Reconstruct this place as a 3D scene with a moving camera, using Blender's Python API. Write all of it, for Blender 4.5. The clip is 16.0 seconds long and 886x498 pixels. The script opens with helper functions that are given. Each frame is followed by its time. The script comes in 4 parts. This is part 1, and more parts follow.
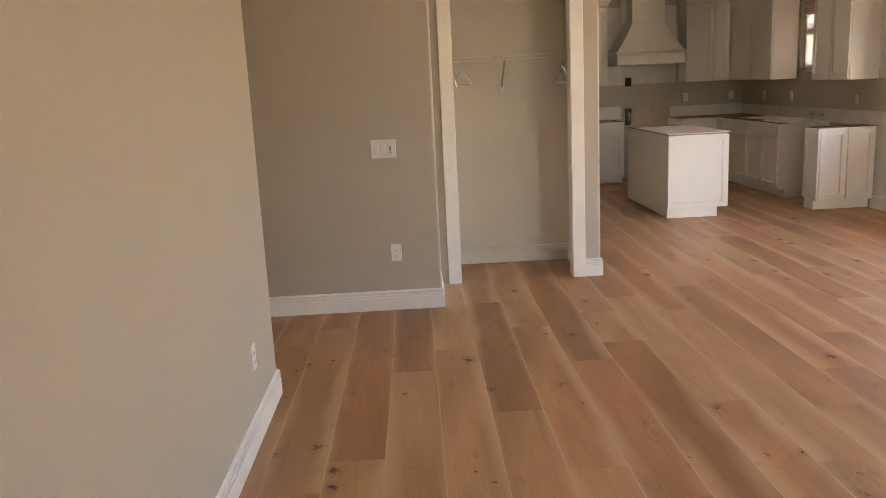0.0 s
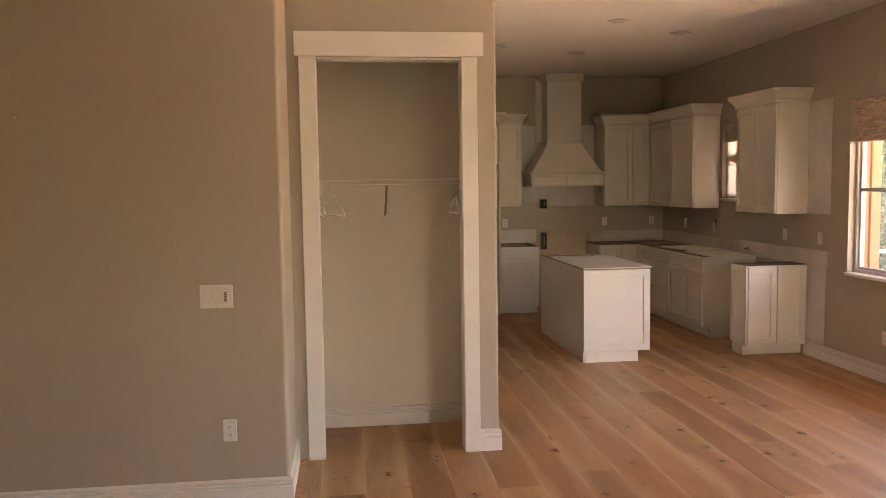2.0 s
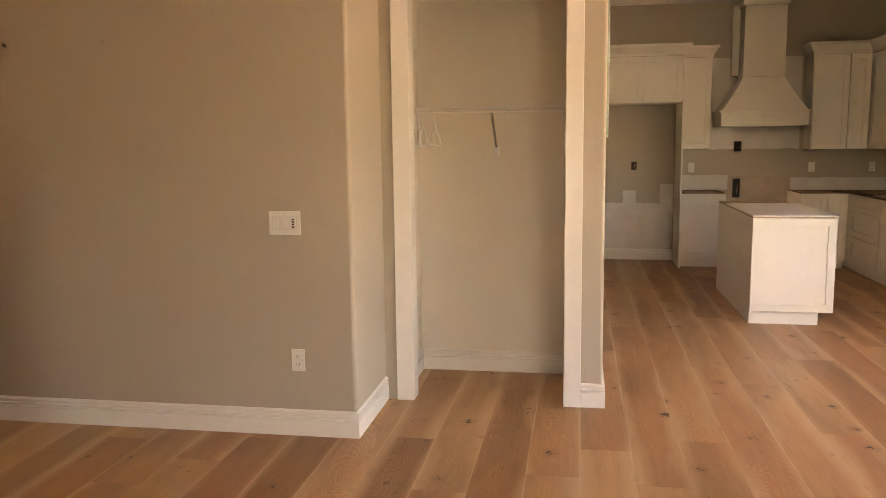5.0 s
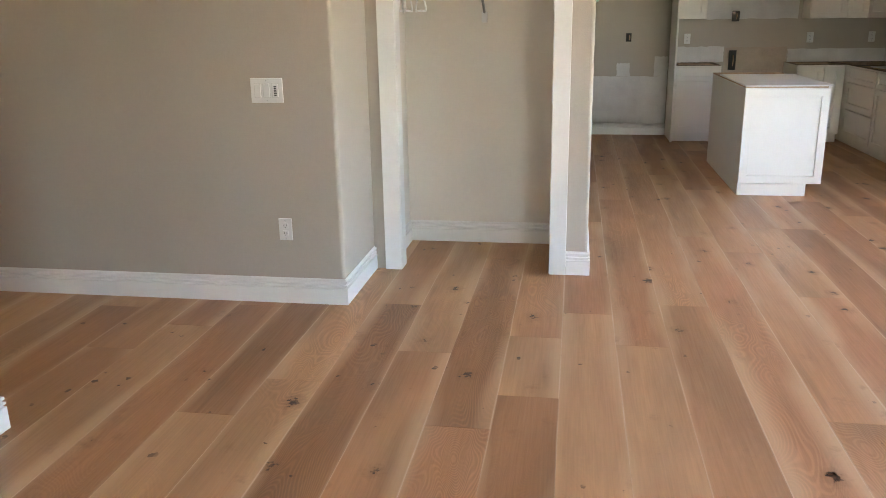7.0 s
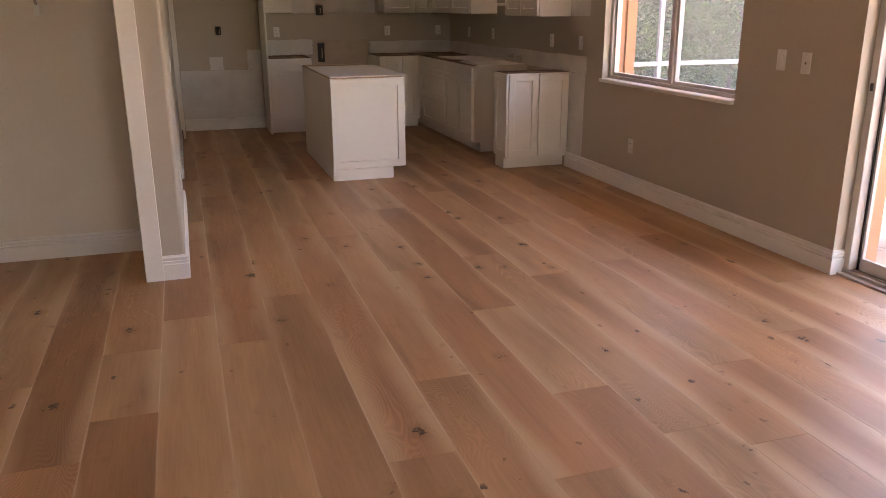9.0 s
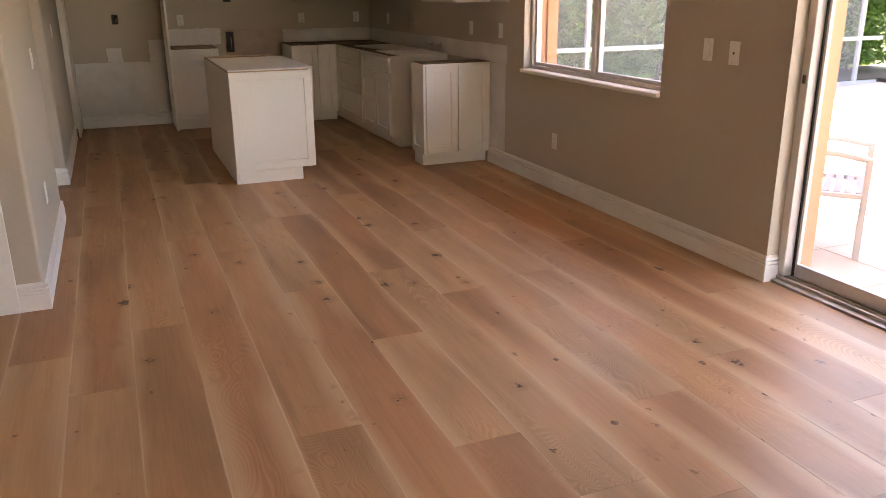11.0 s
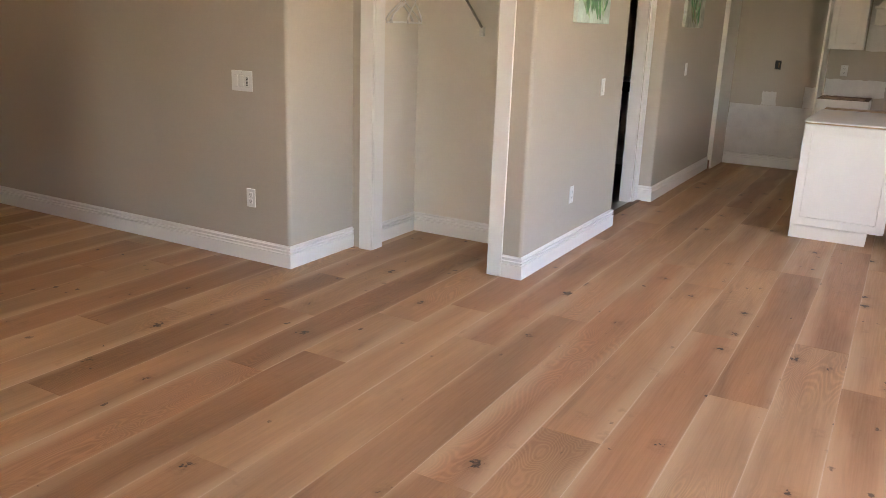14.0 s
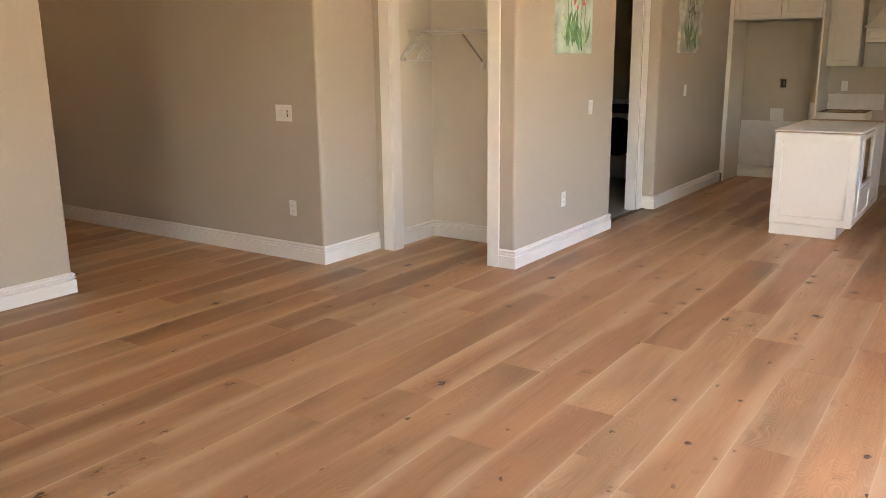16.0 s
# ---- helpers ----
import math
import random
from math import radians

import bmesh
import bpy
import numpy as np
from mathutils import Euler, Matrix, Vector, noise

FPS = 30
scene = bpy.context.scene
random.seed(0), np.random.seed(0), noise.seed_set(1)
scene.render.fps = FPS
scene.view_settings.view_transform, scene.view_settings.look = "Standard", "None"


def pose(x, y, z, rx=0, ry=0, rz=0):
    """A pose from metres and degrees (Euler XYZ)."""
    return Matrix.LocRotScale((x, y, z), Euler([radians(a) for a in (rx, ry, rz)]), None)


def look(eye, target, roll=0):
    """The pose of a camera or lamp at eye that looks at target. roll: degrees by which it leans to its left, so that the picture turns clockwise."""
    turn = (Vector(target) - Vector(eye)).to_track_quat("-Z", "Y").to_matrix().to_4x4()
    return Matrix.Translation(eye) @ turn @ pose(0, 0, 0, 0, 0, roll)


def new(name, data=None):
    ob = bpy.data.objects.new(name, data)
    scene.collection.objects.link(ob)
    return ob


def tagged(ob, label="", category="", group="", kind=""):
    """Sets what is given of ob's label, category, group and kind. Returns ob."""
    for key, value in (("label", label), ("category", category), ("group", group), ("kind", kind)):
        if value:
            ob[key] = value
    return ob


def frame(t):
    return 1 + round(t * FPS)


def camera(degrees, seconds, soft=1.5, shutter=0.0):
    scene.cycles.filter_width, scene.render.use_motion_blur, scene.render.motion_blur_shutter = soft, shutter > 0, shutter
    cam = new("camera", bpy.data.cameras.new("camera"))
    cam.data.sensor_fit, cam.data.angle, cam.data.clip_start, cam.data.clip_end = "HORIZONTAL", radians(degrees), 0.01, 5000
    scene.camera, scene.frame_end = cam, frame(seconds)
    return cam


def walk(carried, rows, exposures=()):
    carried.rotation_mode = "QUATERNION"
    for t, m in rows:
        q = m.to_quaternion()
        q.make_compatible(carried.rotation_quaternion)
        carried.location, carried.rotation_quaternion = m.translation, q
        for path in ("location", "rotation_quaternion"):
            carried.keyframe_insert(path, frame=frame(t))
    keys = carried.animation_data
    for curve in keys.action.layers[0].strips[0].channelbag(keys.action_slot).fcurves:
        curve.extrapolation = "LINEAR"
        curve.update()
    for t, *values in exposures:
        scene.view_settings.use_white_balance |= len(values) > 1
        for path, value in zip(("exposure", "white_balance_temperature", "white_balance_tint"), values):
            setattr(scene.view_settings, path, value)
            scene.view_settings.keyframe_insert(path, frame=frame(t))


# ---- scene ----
cam = camera(58.1, 16.0, soft=0.6)
PATH = [
    (0, (0.611, 0.289, 1.543), (0.666, 2.246, 1.133), -2.8),
    (0.5, (0.61, 0.559, 1.597), (0.715, 2.533, 1.298), -3.7),
    (1, (0.611, 0.865, 1.642), (0.818, 2.841, 1.413), -2.8),
    (1.5, (0.79, 1.172, 1.669), (1.04, 3.147, 1.479), -1.5),
    (2, (1.067, 1.447, 1.683), (1.31, 3.426, 1.523), -0.8),
    (2.5, (1.243, 1.747, 1.674), (1.383, 3.74, 1.575), -0.9),
    (3, (1.5, 1.867, 1.667), (1.386, 3.863, 1.645), -0.6),
    (3.5, (1.764, 1.868, 1.64), (1.489, 3.849, 1.607), 0.4),
    (4, (1.81, 1.856, 1.613), (1.505, 3.829, 1.497), -0.1),
    (4.5, (1.842, 1.838, 1.588), (1.516, 3.805, 1.431), -0.4),
    (5, (1.868, 1.84, 1.529), (1.533, 3.793, 1.258), -0.7),
    (5.2, (1.870, 1.860, 1.519), (1.534, 3.806, 1.202), -0.6),
    (7.3, (1.939, 1.824, 1.445), (1.633, 3.717, 0.878), -0.9),
    (7.5, (1.966, 1.82, 1.438), (1.847, 3.737, 0.881), -1.0),
    (8, (2.058, 1.818, 1.458), (2.327, 3.716, 0.889), -0.5),
    (8.5, (2.073, 1.816, 1.456), (2.534, 3.675, 0.881), 0.1),
    (9, (2.094, 1.829, 1.467), (2.673, 3.652, 0.881), -0.3),
    (9.2, (2.121, 1.834, 1.472), (2.776, 3.627, 0.884), -0.5),
    (10.3, (2.290, 2.060, 1.475), (3.125, 3.775, 0.870), -0.4),
    (11.3, (2.500, 2.372, 1.475), (3.044, 4.188, 0.842), -0.1),
    (11.5, (2.54, 2.5, 1.47), (2.923, 4.354, 0.826), 0.5),
    (12, (2.847, 2.696, 1.466), (2.759, 4.57, 0.773), 1.5),
    (12.5, (3.122, 2.799, 1.421), (2.606, 4.593, 0.703), 3.0),
    (13, (3.479, 2.651, 1.439), (2.723, 4.37, 0.753), 2.4),
    (13.5, (3.728, 2.339, 1.482), (2.789, 4.018, 0.936), 1.0),
    (14, (3.892, 2.031, 1.488), (2.945, 3.708, 0.947), 2.1),
    (14.5, (4.14, 1.842, 1.47), (3.07, 3.447, 0.942), 1.2),
    (15, (4.408, 1.638, 1.461), (3.296, 3.219, 0.95), 0.7),
    (15.5, (4.592, 1.476, 1.459), (3.477, 3.063, 0.971), -0.2),
    (16, (4.805, 1.398, 1.477), (3.694, 2.998, 1.021), -0.6),
]

EXPOSURES = [(0, 4.7, 8360, 29), (1, 4.7, 9680, 34), (2, 4.44, 10230, 37), (2.5, 4.6, 9790, 32), (3.5, 4.8, 9570, 29), (5.2, 4.9, 11330, 34), (7.3, 5.12, 6593, 18), (7.7, 4.92, 6593, 19), (8.2, 4.45, 7500, 31), (9, 4.05, 8862, 39), (11.5, 4.3, 9067, 31), (12.5, 4.7, 8745, 28), (13.0, 4.75, 6883, 19), (13.5, 4.8, 6775, 18), (14.0, 4.8, 7657, 27), (14.5, 4.8, 7768, 26), (16, 4.8, 8879, 28)]
walk(cam, [(t, look(eye, target, roll)) for t, eye, target, roll in PATH], EXPOSURES)

# ---- world, sun ----
SUN_ELEVATION, SUN_AZIMUTH = 66.0, 354.0
world = bpy.data.worlds.new("world")
scene.world = world
world.use_nodes = True
wn = world.node_tree.nodes
sky = wn.new("ShaderNodeTexSky")
sky.sky_type, sky.sun_disc = "NISHITA", False
sky.sun_elevation, sky.sun_rotation = radians(SUN_ELEVATION), radians(SUN_AZIMUTH)
world.node_tree.links.new(sky.outputs[0], wn["Background"].inputs[0])
wn["Background"].inputs[1].default_value = 0.15
sun = new("sun", bpy.data.lights.new("sun", "SUN"))
sun.data.energy, sun.data.angle, sun.data.color = 4.0, radians(0.5), (1.0, 0.95, 0.87)
az, el = radians(SUN_AZIMUTH), radians(SUN_ELEVATION)
sun_way = Vector((math.sin(az) * math.cos(el), math.cos(az) * math.cos(el), math.sin(el)))
sun.matrix_world = look(sun_way * 40, (0, 0, 0))


# ---- materials ----
def material(name, rgb, rough=0.6, metal=0.0, fine=0.0, fine_scale=60.0, blotch=0.05, blotch_scale=1.6, bump=0.0, bump_scale=180.0,
             rough_var=0.08, spec=0.5, stretch=(1, 1, 1)):
    """A painted or plain surface: broad blotches, fine grain, small relief."""
    m = bpy.data.materials.new(name)
    m.use_nodes = True
    n, l = m.node_tree.nodes, m.node_tree.links
    b = n["Principled BSDF"]
    b.inputs["Metallic"].default_value = metal
    b.inputs["Specular IOR Level"].default_value = spec
    geo = n.new("ShaderNodeNewGeometry")
    mp = n.new("ShaderNodeMapping")
    mp.inputs["Scale"].default_value = stretch
    l.new(geo.outputs["Position"], mp.inputs[0])

    def noisy(scale, detail):
        t = n.new("ShaderNodeTexNoise")
        t.inputs["Scale"].default_value, t.inputs["Detail"].default_value = scale, detail
        l.new(mp.outputs[0], t.inputs["Vector"])
        return t

    def ramp(src, lo, hi):
        r = n.new("ShaderNodeMapRange")
        r.inputs[1].default_value, r.inputs[2].default_value = 0.3, 0.7
        r.inputs[3].default_value, r.inputs[4].default_value = lo, hi
        l.new(src.outputs[0], r.inputs[0])
        return r

    big, small = noisy(blotch_scale, 4), noisy(fine_scale, 3)
    v1, v2 = ramp(big, 1 - blotch, 1 + blotch), ramp(small, 1 - fine, 1 + fine)
    mul = n.new("ShaderNodeMath")
    mul.operation = "MULTIPLY"
    l.new(v1.outputs[0], mul.inputs[0]), l.new(v2.outputs[0], mul.inputs[1])
    col = n.new("ShaderNodeVectorMath")
    col.operation = "SCALE"
    col.inputs[0].default_value = rgb
    l.new(mul.outputs[0], col.inputs["Scale"])
    l.new(col.outputs[0], b.inputs["Base Color"])
    rr = ramp(big, rough - rough_var, rough + rough_var)
    l.new(rr.outputs[0], b.inputs["Roughness"])
    if bump:
        t = noisy(bump_scale, 2)
        bp = n.new("ShaderNodeBump")
        bp.inputs["Strength"].default_value, bp.inputs["Distance"].default_value = bump, 0.002
        l.new(t.outputs[0], bp.inputs["Height"]), l.new(bp.outputs[0], b.inputs["Normal"])
    return m


PITCH, FIRST = 0.2455, 1.395


def oak(name, tint):
    """Wide oak boards: long grain, cathedral figure, dark knots and a change of tone from board to board."""
    m = bpy.data.materials.new(name)
    m.use_nodes = True
    n, l = m.node_tree.nodes, m.node_tree.links
    b = n["Principled BSDF"]
    geo, info = n.new("ShaderNodeNewGeometry"), n.new("ShaderNodeObjectInfo")
    shift = n.new("ShaderNodeVectorMath")
    shift.operation = "SCALE"
    shift.inputs[0].default_value = (37.0, 53.0, 11.0)
    l.new(info.outputs["Random"], shift.inputs["Scale"])
    add = n.new("ShaderNodeVectorMath")
    l.new(geo.outputs["Position"], add.inputs[0]), l.new(shift.outputs[0], add.inputs[1])

    def mapped(sx, sy):
        mp = n.new("ShaderNodeMapping")
        mp.inputs["Scale"].default_value = (sx, sy, 1)
        l.new(add.outputs[0], mp.inputs[0])
        return mp

    def noisy(mp, scale, detail, dist=0.0):
        t = n.new("ShaderNodeTexNoise")
        t.inputs["Scale"].default_value, t.inputs["Detail"].default_value, t.inputs["Distortion"].default_value = scale, detail, dist
        l.new(mp.outputs[0], t.inputs["Vector"])
        return t.outputs[0]

    def rng(src, a, c, lo, hi):
        r = n.new("ShaderNodeMapRange")
        for k, v in zip((1, 2, 3, 4), (a, c, lo, hi)):
            r.inputs[k].default_value = v
        l.new(src, r.inputs[0])
        return r.outputs[0]

    def times(a, c):
        x = n.new("ShaderNodeMath")
        x.operation = "MULTIPLY"
        l.new(a, x.inputs[0]), l.new(c, x.inputs[1])
        return x.outputs[0]

    def times2(a, c):
        x = n.new("ShaderNodeMath")
        x.operation = "MULTIPLY_ADD"
        x.inputs[2].default_value = 1.0
        l.new(a, x.inputs[0]), l.new(c, x.inputs[1])
        return x.outputs[0]

    def frac(k):
        """A further random number of the board, drawn from its first."""
        x, y = n.new("ShaderNodeMath"), n.new("ShaderNodeMath")
        x.operation, y.operation = "MULTIPLY", "FRACT"
        x.inputs[1].default_value = k
        l.new(info.outputs["Random"], x.inputs[0]), l.new(x.outputs[0], y.inputs[0])
        return y.outputs[0]

    fibre = rng(noisy(mapped(70, 2.0), 2.0, 4), 0.3, 0.7, 0.935, 1.05)
    broad = rng(noisy(mapped(3.4, 0.7), 1.0, 3, 0.4), 0.30, 0.70, 0.74, 1.18)
    # cathedral figure on some boards: thin contours of a stretched noise
    field = noisy(mapped(3.6, 0.9), 1.0, 2, 0.5)
    k = n.new("ShaderNodeMath")
    k.operation = "MULTIPLY"
    k.inputs[1].default_value = 440.0
    l.new(field, k.inputs[0])
    sn = n.new("ShaderNodeMath")
    sn.operation = "SINE"
    l.new(k.outputs[0], sn.inputs[0])
    patchy = rng(noisy(mapped(2.2, 0.6), 1.0, 1), 0.42, 0.58, 0.0, 1.0)
    figure = times2(rng(sn.outputs[0], -0.4, 1, -0.07, 0.14), times(patchy, rng(frac(7.31), 0.55, 0.72, 0.15, 1.0)))
    tone = rng(frac(3.17), 0, 1, 0.91, 1.09)
    streak = rng(noisy(mapped(13, 0.9), 1.0, 4, 0.5), 0.62, 0.78, 1.0, 0.78)
    val = times(times(times(fibre, broad), streak), times(figure, tone))
    # knots: ragged, in loose clusters, with small cracks beside them
    nn = n.new("ShaderNodeTexNoise")
    nn.inputs["Scale"].default_value, nn.inputs["Detail"].default_value = 42.0, 4
    l.new(add.outputs[0], nn.inputs["Vector"])

    def knots(sx, sy, wobble, first, lo, hi):
        vor = n.new("ShaderNodeTexVoronoi")
        vor.inputs["Scale"].default_value = 1.0
        sc, wob = n.new("ShaderNodeVectorMath"), n.new("ShaderNodeVectorMath")
        sc.operation = "SCALE"
        sc.inputs["Scale"].default_value = wobble
        l.new(nn.outputs["Color"], sc.inputs[0])
        l.new(mapped(sx, sy).outputs[0], wob.inputs[0]), l.new(sc.outputs[0], wob.inputs[1])
        l.new(wob.outputs[0], vor.inputs["Vector"])
        size = n.new("ShaderNodeSeparateColor")
        l.new(vor.outputs["Color"], size.inputs[0])
        rel = n.new("ShaderNodeMath")
        rel.operation = "SUBTRACT"
        l.new(rng(size.outputs[0], first, 1.0, lo, hi), rel.inputs[0]), l.new(vor.outputs["Distance"], rel.inputs[1])
        return rel.outputs[0]

    def most(a, c):
        x = n.new("ShaderNodeMath")
        x.operation = "MAXIMUM"
        l.new(a, x.inputs[0]), l.new(c, x.inputs[1])
        return x.outputs[0]

    big, small = knots(5.2, 4.0, 0.42, 0.24, -0.03, 0.14), knots(15.0, 11.0, 0.60, 0.62, -0.03, 0.22)
    split = knots(11.0, 1.7, 0.55, 0.72, -0.03, 0.13)
    gather = rng(noisy(mapped(2.6, 2.2), 1.0, 1), 0.42, 0.54, 0.0, 1.0)
    crumb = rng(nn.outputs[0], 0.35, 0.55, 0.55, 1.0)
    core = times(most(times(rng(split, 0.0, 0.06, 0.0, 0.75), rng(noisy(mapped(1.9, 1.6), 1.0, 1), 0.50, 0.60, 0.0, 1.0)), most(rng(big, 0.0, 0.03, 0.0, 1.0), times(rng(small, 0.0, 0.05, 0.0, 0.85), gather))), crumb)
    halo = rng(big, -0.17, 0.02, 0.0, 0.42)
    base = n.new("ShaderNodeVectorMath")
    base.operation = "SCALE"
    base.inputs[0].default_value = tint
    l.new(val, base.inputs["Scale"])

    def mix(fac, a, rgb):
        x = n.new("ShaderNodeMix")
        x.data_type = "RGBA"
        l.new(fac, x.inputs["Factor"]), l.new(a, x.inputs["A"])
        x.inputs["B"].default_value = (*rgb, 1)
        return x.outputs["Result"]

    # pale sapwood along the long edges of a board
    sep = n.new("ShaderNodeSeparateXYZ")
    l.new(geo.outputs["Position"], sep.inputs[0])
    across = n.new("ShaderNodeMath")
    across.operation = "PINGPONG"
    across.inputs[1].default_value = PITCH / 2
    off = n.new("ShaderNodeMath")
    off.inputs[1].default_value = 30 * PITCH - FIRST
    l.new(sep.outputs["X"], off.inputs[0]), l.new(off.outputs[0], across.inputs[0])
    wander = rng(noisy(mapped(3.0, 0.7), 1.0, 2), 0.36, 0.64, -0.05, 0.04)
    dist = n.new("ShaderNodeMath")
    dist.operation = "SUBTRACT"
    l.new(across.outputs[0], dist.inputs[0]), l.new(wander, dist.inputs[1])
    sap = rng(dist.outputs[0], 0.052, -0.015, 0.0, 0.72)
    seam = rng(across.outputs[0], 0.006, 0.0012, 0.0, 0.6)
    pale = mix(times(seam, rng(noisy(mapped(2.0, 1.3), 1.0, 2), 0.4, 0.62, 0.0, 1.0)), mix(sap, base.outputs[0], (0.60, 0.385, 0.222)), (0.70, 0.53, 0.365))
    col = mix(core, mix(halo, pale, (0.22, 0.105, 0.048)), (0.05, 0.024, 0.012))
    l.new(col, b.inputs["Base Color"])
    b.inputs["Specular IOR Level"].default_value = 0.36
    l.new(rng(fibre, 0.95, 1.04, 0.46, 0.38), b.inputs["Roughness"])
    bp = n.new("ShaderNodeBump")
    bp.inputs["Strength"].default_value, bp.inputs["Distance"].default_value = 0.12, 0.001
    l.new(fibre, bp.inputs["Height"]), l.new(bp.outputs[0], b.inputs["Normal"])
    return m


WALL = material("greige_wall_paint", (0.49, 0.43, 0.352), 0.62, fine=0.012, blotch=0.03, bump=0.25, bump_scale=140)
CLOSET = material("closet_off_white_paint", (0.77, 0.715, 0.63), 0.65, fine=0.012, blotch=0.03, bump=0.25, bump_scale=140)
CEIL = material("ceiling_paint", (0.87, 0.845, 0.80), 0.8, fine=0.01, blotch=0.02, bump=0.3, bump_scale=90)
TRIM = material("white_trim_paint", (0.83, 0.81, 0.77), 0.38, fine=0.01, blotch=0.03)
CAB = material("white_cabinet_paint", (0.81, 0.77, 0.695), 0.55, fine=0.01, blotch=0.025, spec=0.35)
PATCH = material("bare_drywall_patch", (0.70, 0.675, 0.64), 0.85, fine=0.03, blotch=0.08, blotch_scale=5)
PATCH_TAN = material("scraped_drywall_paper", (0.52, 0.42, 0.33), 0.9, fine=0.04, blotch=0.12, blotch_scale=7)
PLASTIC = material("white_plastic", (0.80, 0.79, 0.76), 0.35, blotch=0.01)
DARK = material("dark_slot", (0.03, 0.028, 0.026), 0.6)
BOXMAT = material("electrical_box_blue_black", (0.06, 0.055, 0.05), 0.7, blotch=0.2, blotch_scale=30)
RAW = material("raw_plywood", (0.46, 0.31, 0.19), 0.75, fine=0.10, fine_scale=14, blotch=0.12, blotch_scale=3, stretch=(1, 6, 6))
RAWDARK = material("dark_particle_board", (0.20, 0.125, 0.075), 0.8, fine=0.12, blotch=0.2, blotch_scale=6)
SHEET = material("white_board_sheet", (0.74, 0.71, 0.66), 0.6, fine=0.02, blotch=0.05, blotch_scale=3)
METAL = material("zinc_metal", (0.55, 0.54, 0.52), 0.35, 1.0, blotch=0.1, blotch_scale=20)
ALU = material("white_aluminium_frame", (0.62, 0.585, 0.56), 0.42, blotch=0.05)
TRACK = material("bronze_track", (0.50, 0.46, 0.41), 0.45, 0.3, blotch=0.15, blotch_scale=12)
RUBBER = material("black_gasket", (0.02, 0.02, 0.02), 0.7)
STUCCO = material("peach_stucco", (0.50, 0.275, 0.165), 0.9, fine=0.06, blotch=0.05, bump=0.6, bump_scale=70)
CONCRETE = material("patio_concrete", (0.46, 0.40, 0.335), 0.85, fine=0.08, fine_scale=40, blotch=0.1, blotch_scale=1.2, bump=0.3)
GROUND = material("grass_ground", (0.07, 0.10, 0.035), 0.9, fine=0.3, fine_scale=25, blotch=0.2)
MULCH = material("dark_mulch", (0.05, 0.035, 0.025), 0.95, fine=0.4, fine_scale=30, blotch=0.2, bump=1.0, bump_scale=40)
LEAF = material("hedge_leaf", (0.062, 0.175, 0.028), 0.45, fine=0.3, fine_scale=8, blotch=0.4, blotch_scale=1.5)
ln, ll = LEAF.node_tree.nodes, LEAF.node_tree.links
lit, lmix = ln.new("ShaderNodeBsdfTranslucent"), ln.new("ShaderNodeMixShader")
lit.inputs[0].default_value, lmix.inputs[0].default_value = (0.13, 0.25, 0.05, 1), 0.38
ll.new(ln["Principled BSDF"].outputs[0], lmix.inputs[1]), ll.new(lit.outputs[0], lmix.inputs[2]), ll.new(lmix.outputs[0], ln["Material Output"].inputs[0])
BARK = material("hedge_stem", (0.12, 0.09, 0.06), 0.9, fine=0.2)
TILE = material("laundry_tile", (0.48, 0.43, 0.37), 0.4, fine=0.04, blotch=0.06, blotch_scale=3)
STEEL = material("washer_enamel", (0.55, 0.55, 0.56), 0.3, blotch=0.02)
GLOSSBLACK = material("black_washer_door", (0.02, 0.02, 0.022), 0.12)
CLOTH = material("woven_roman_shade", (0.62, 0.48, 0.39), 0.9, fine=0.45, fine_scale=60, blotch=0.35, blotch_scale=9, stretch=(1, 1, 6), bump=0.6, bump_scale=120)
SLING = material("grey_sling_fabric", (0.28, 0.29, 0.32), 0.8, fine=0.1)
CANVAS_GREY = material("pale_grey_canvas", (0.50, 0.52, 0.45), 0.8, fine=0.1, fine_scale=40, blotch=0.35, blotch_scale=9)
CANVAS = material("pale_blue_canvas", (0.52, 0.66, 0.61), 0.8, fine=0.08, fine_scale=40, blotch=0.25, blotch_scale=7)
PAINT_GREEN = material("leaf_green_paint", (0.12, 0.33, 0.17), 0.7, fine=0.2, fine_scale=50, blotch=0.45, blotch_scale=18)
PAINT_PALE = material("pale_green_paint", (0.36, 0.55, 0.36), 0.7, fine=0.2, fine_scale=50, blotch=0.4, blotch_scale=18)
PAINT_PINK = material("pink_red_paint", (0.68, 0.16, 0.17), 0.7, fine=0.2, fine_scale=50, blotch=0.4, blotch_scale=25)
PAINT_GREY = material("olive_grey_paint", (0.25, 0.27, 0.17), 0.7, fine=0.2, fine_scale=50, blotch=0.5, blotch_scale=14)
CAGE = material("weathered_white_aluminium", (0.40, 0.42, 0.45), 0.5, blotch=0.08, blotch_scale=6)
POWDER = material("dull_white_powder_coat", (0.55, 0.54, 0.53), 0.45, blotch=0.05, blotch_scale=8)
STEELGREY = material("grey_painted_steel", (0.33, 0.31, 0.28), 0.5, blotch=0.1, blotch_scale=20)
LENS = material("frosted_lamp_lens", (0.62, 0.60, 0.57), 0.5)
OAKS = [oak("oak_light", (0.485, 0.273, 0.138)), oak("oak_mid", (0.44, 0.231, 0.113)), oak("oak_red", (0.425, 0.211, 0.103)), oak("oak_dark", (0.355, 0.177, 0.084))]

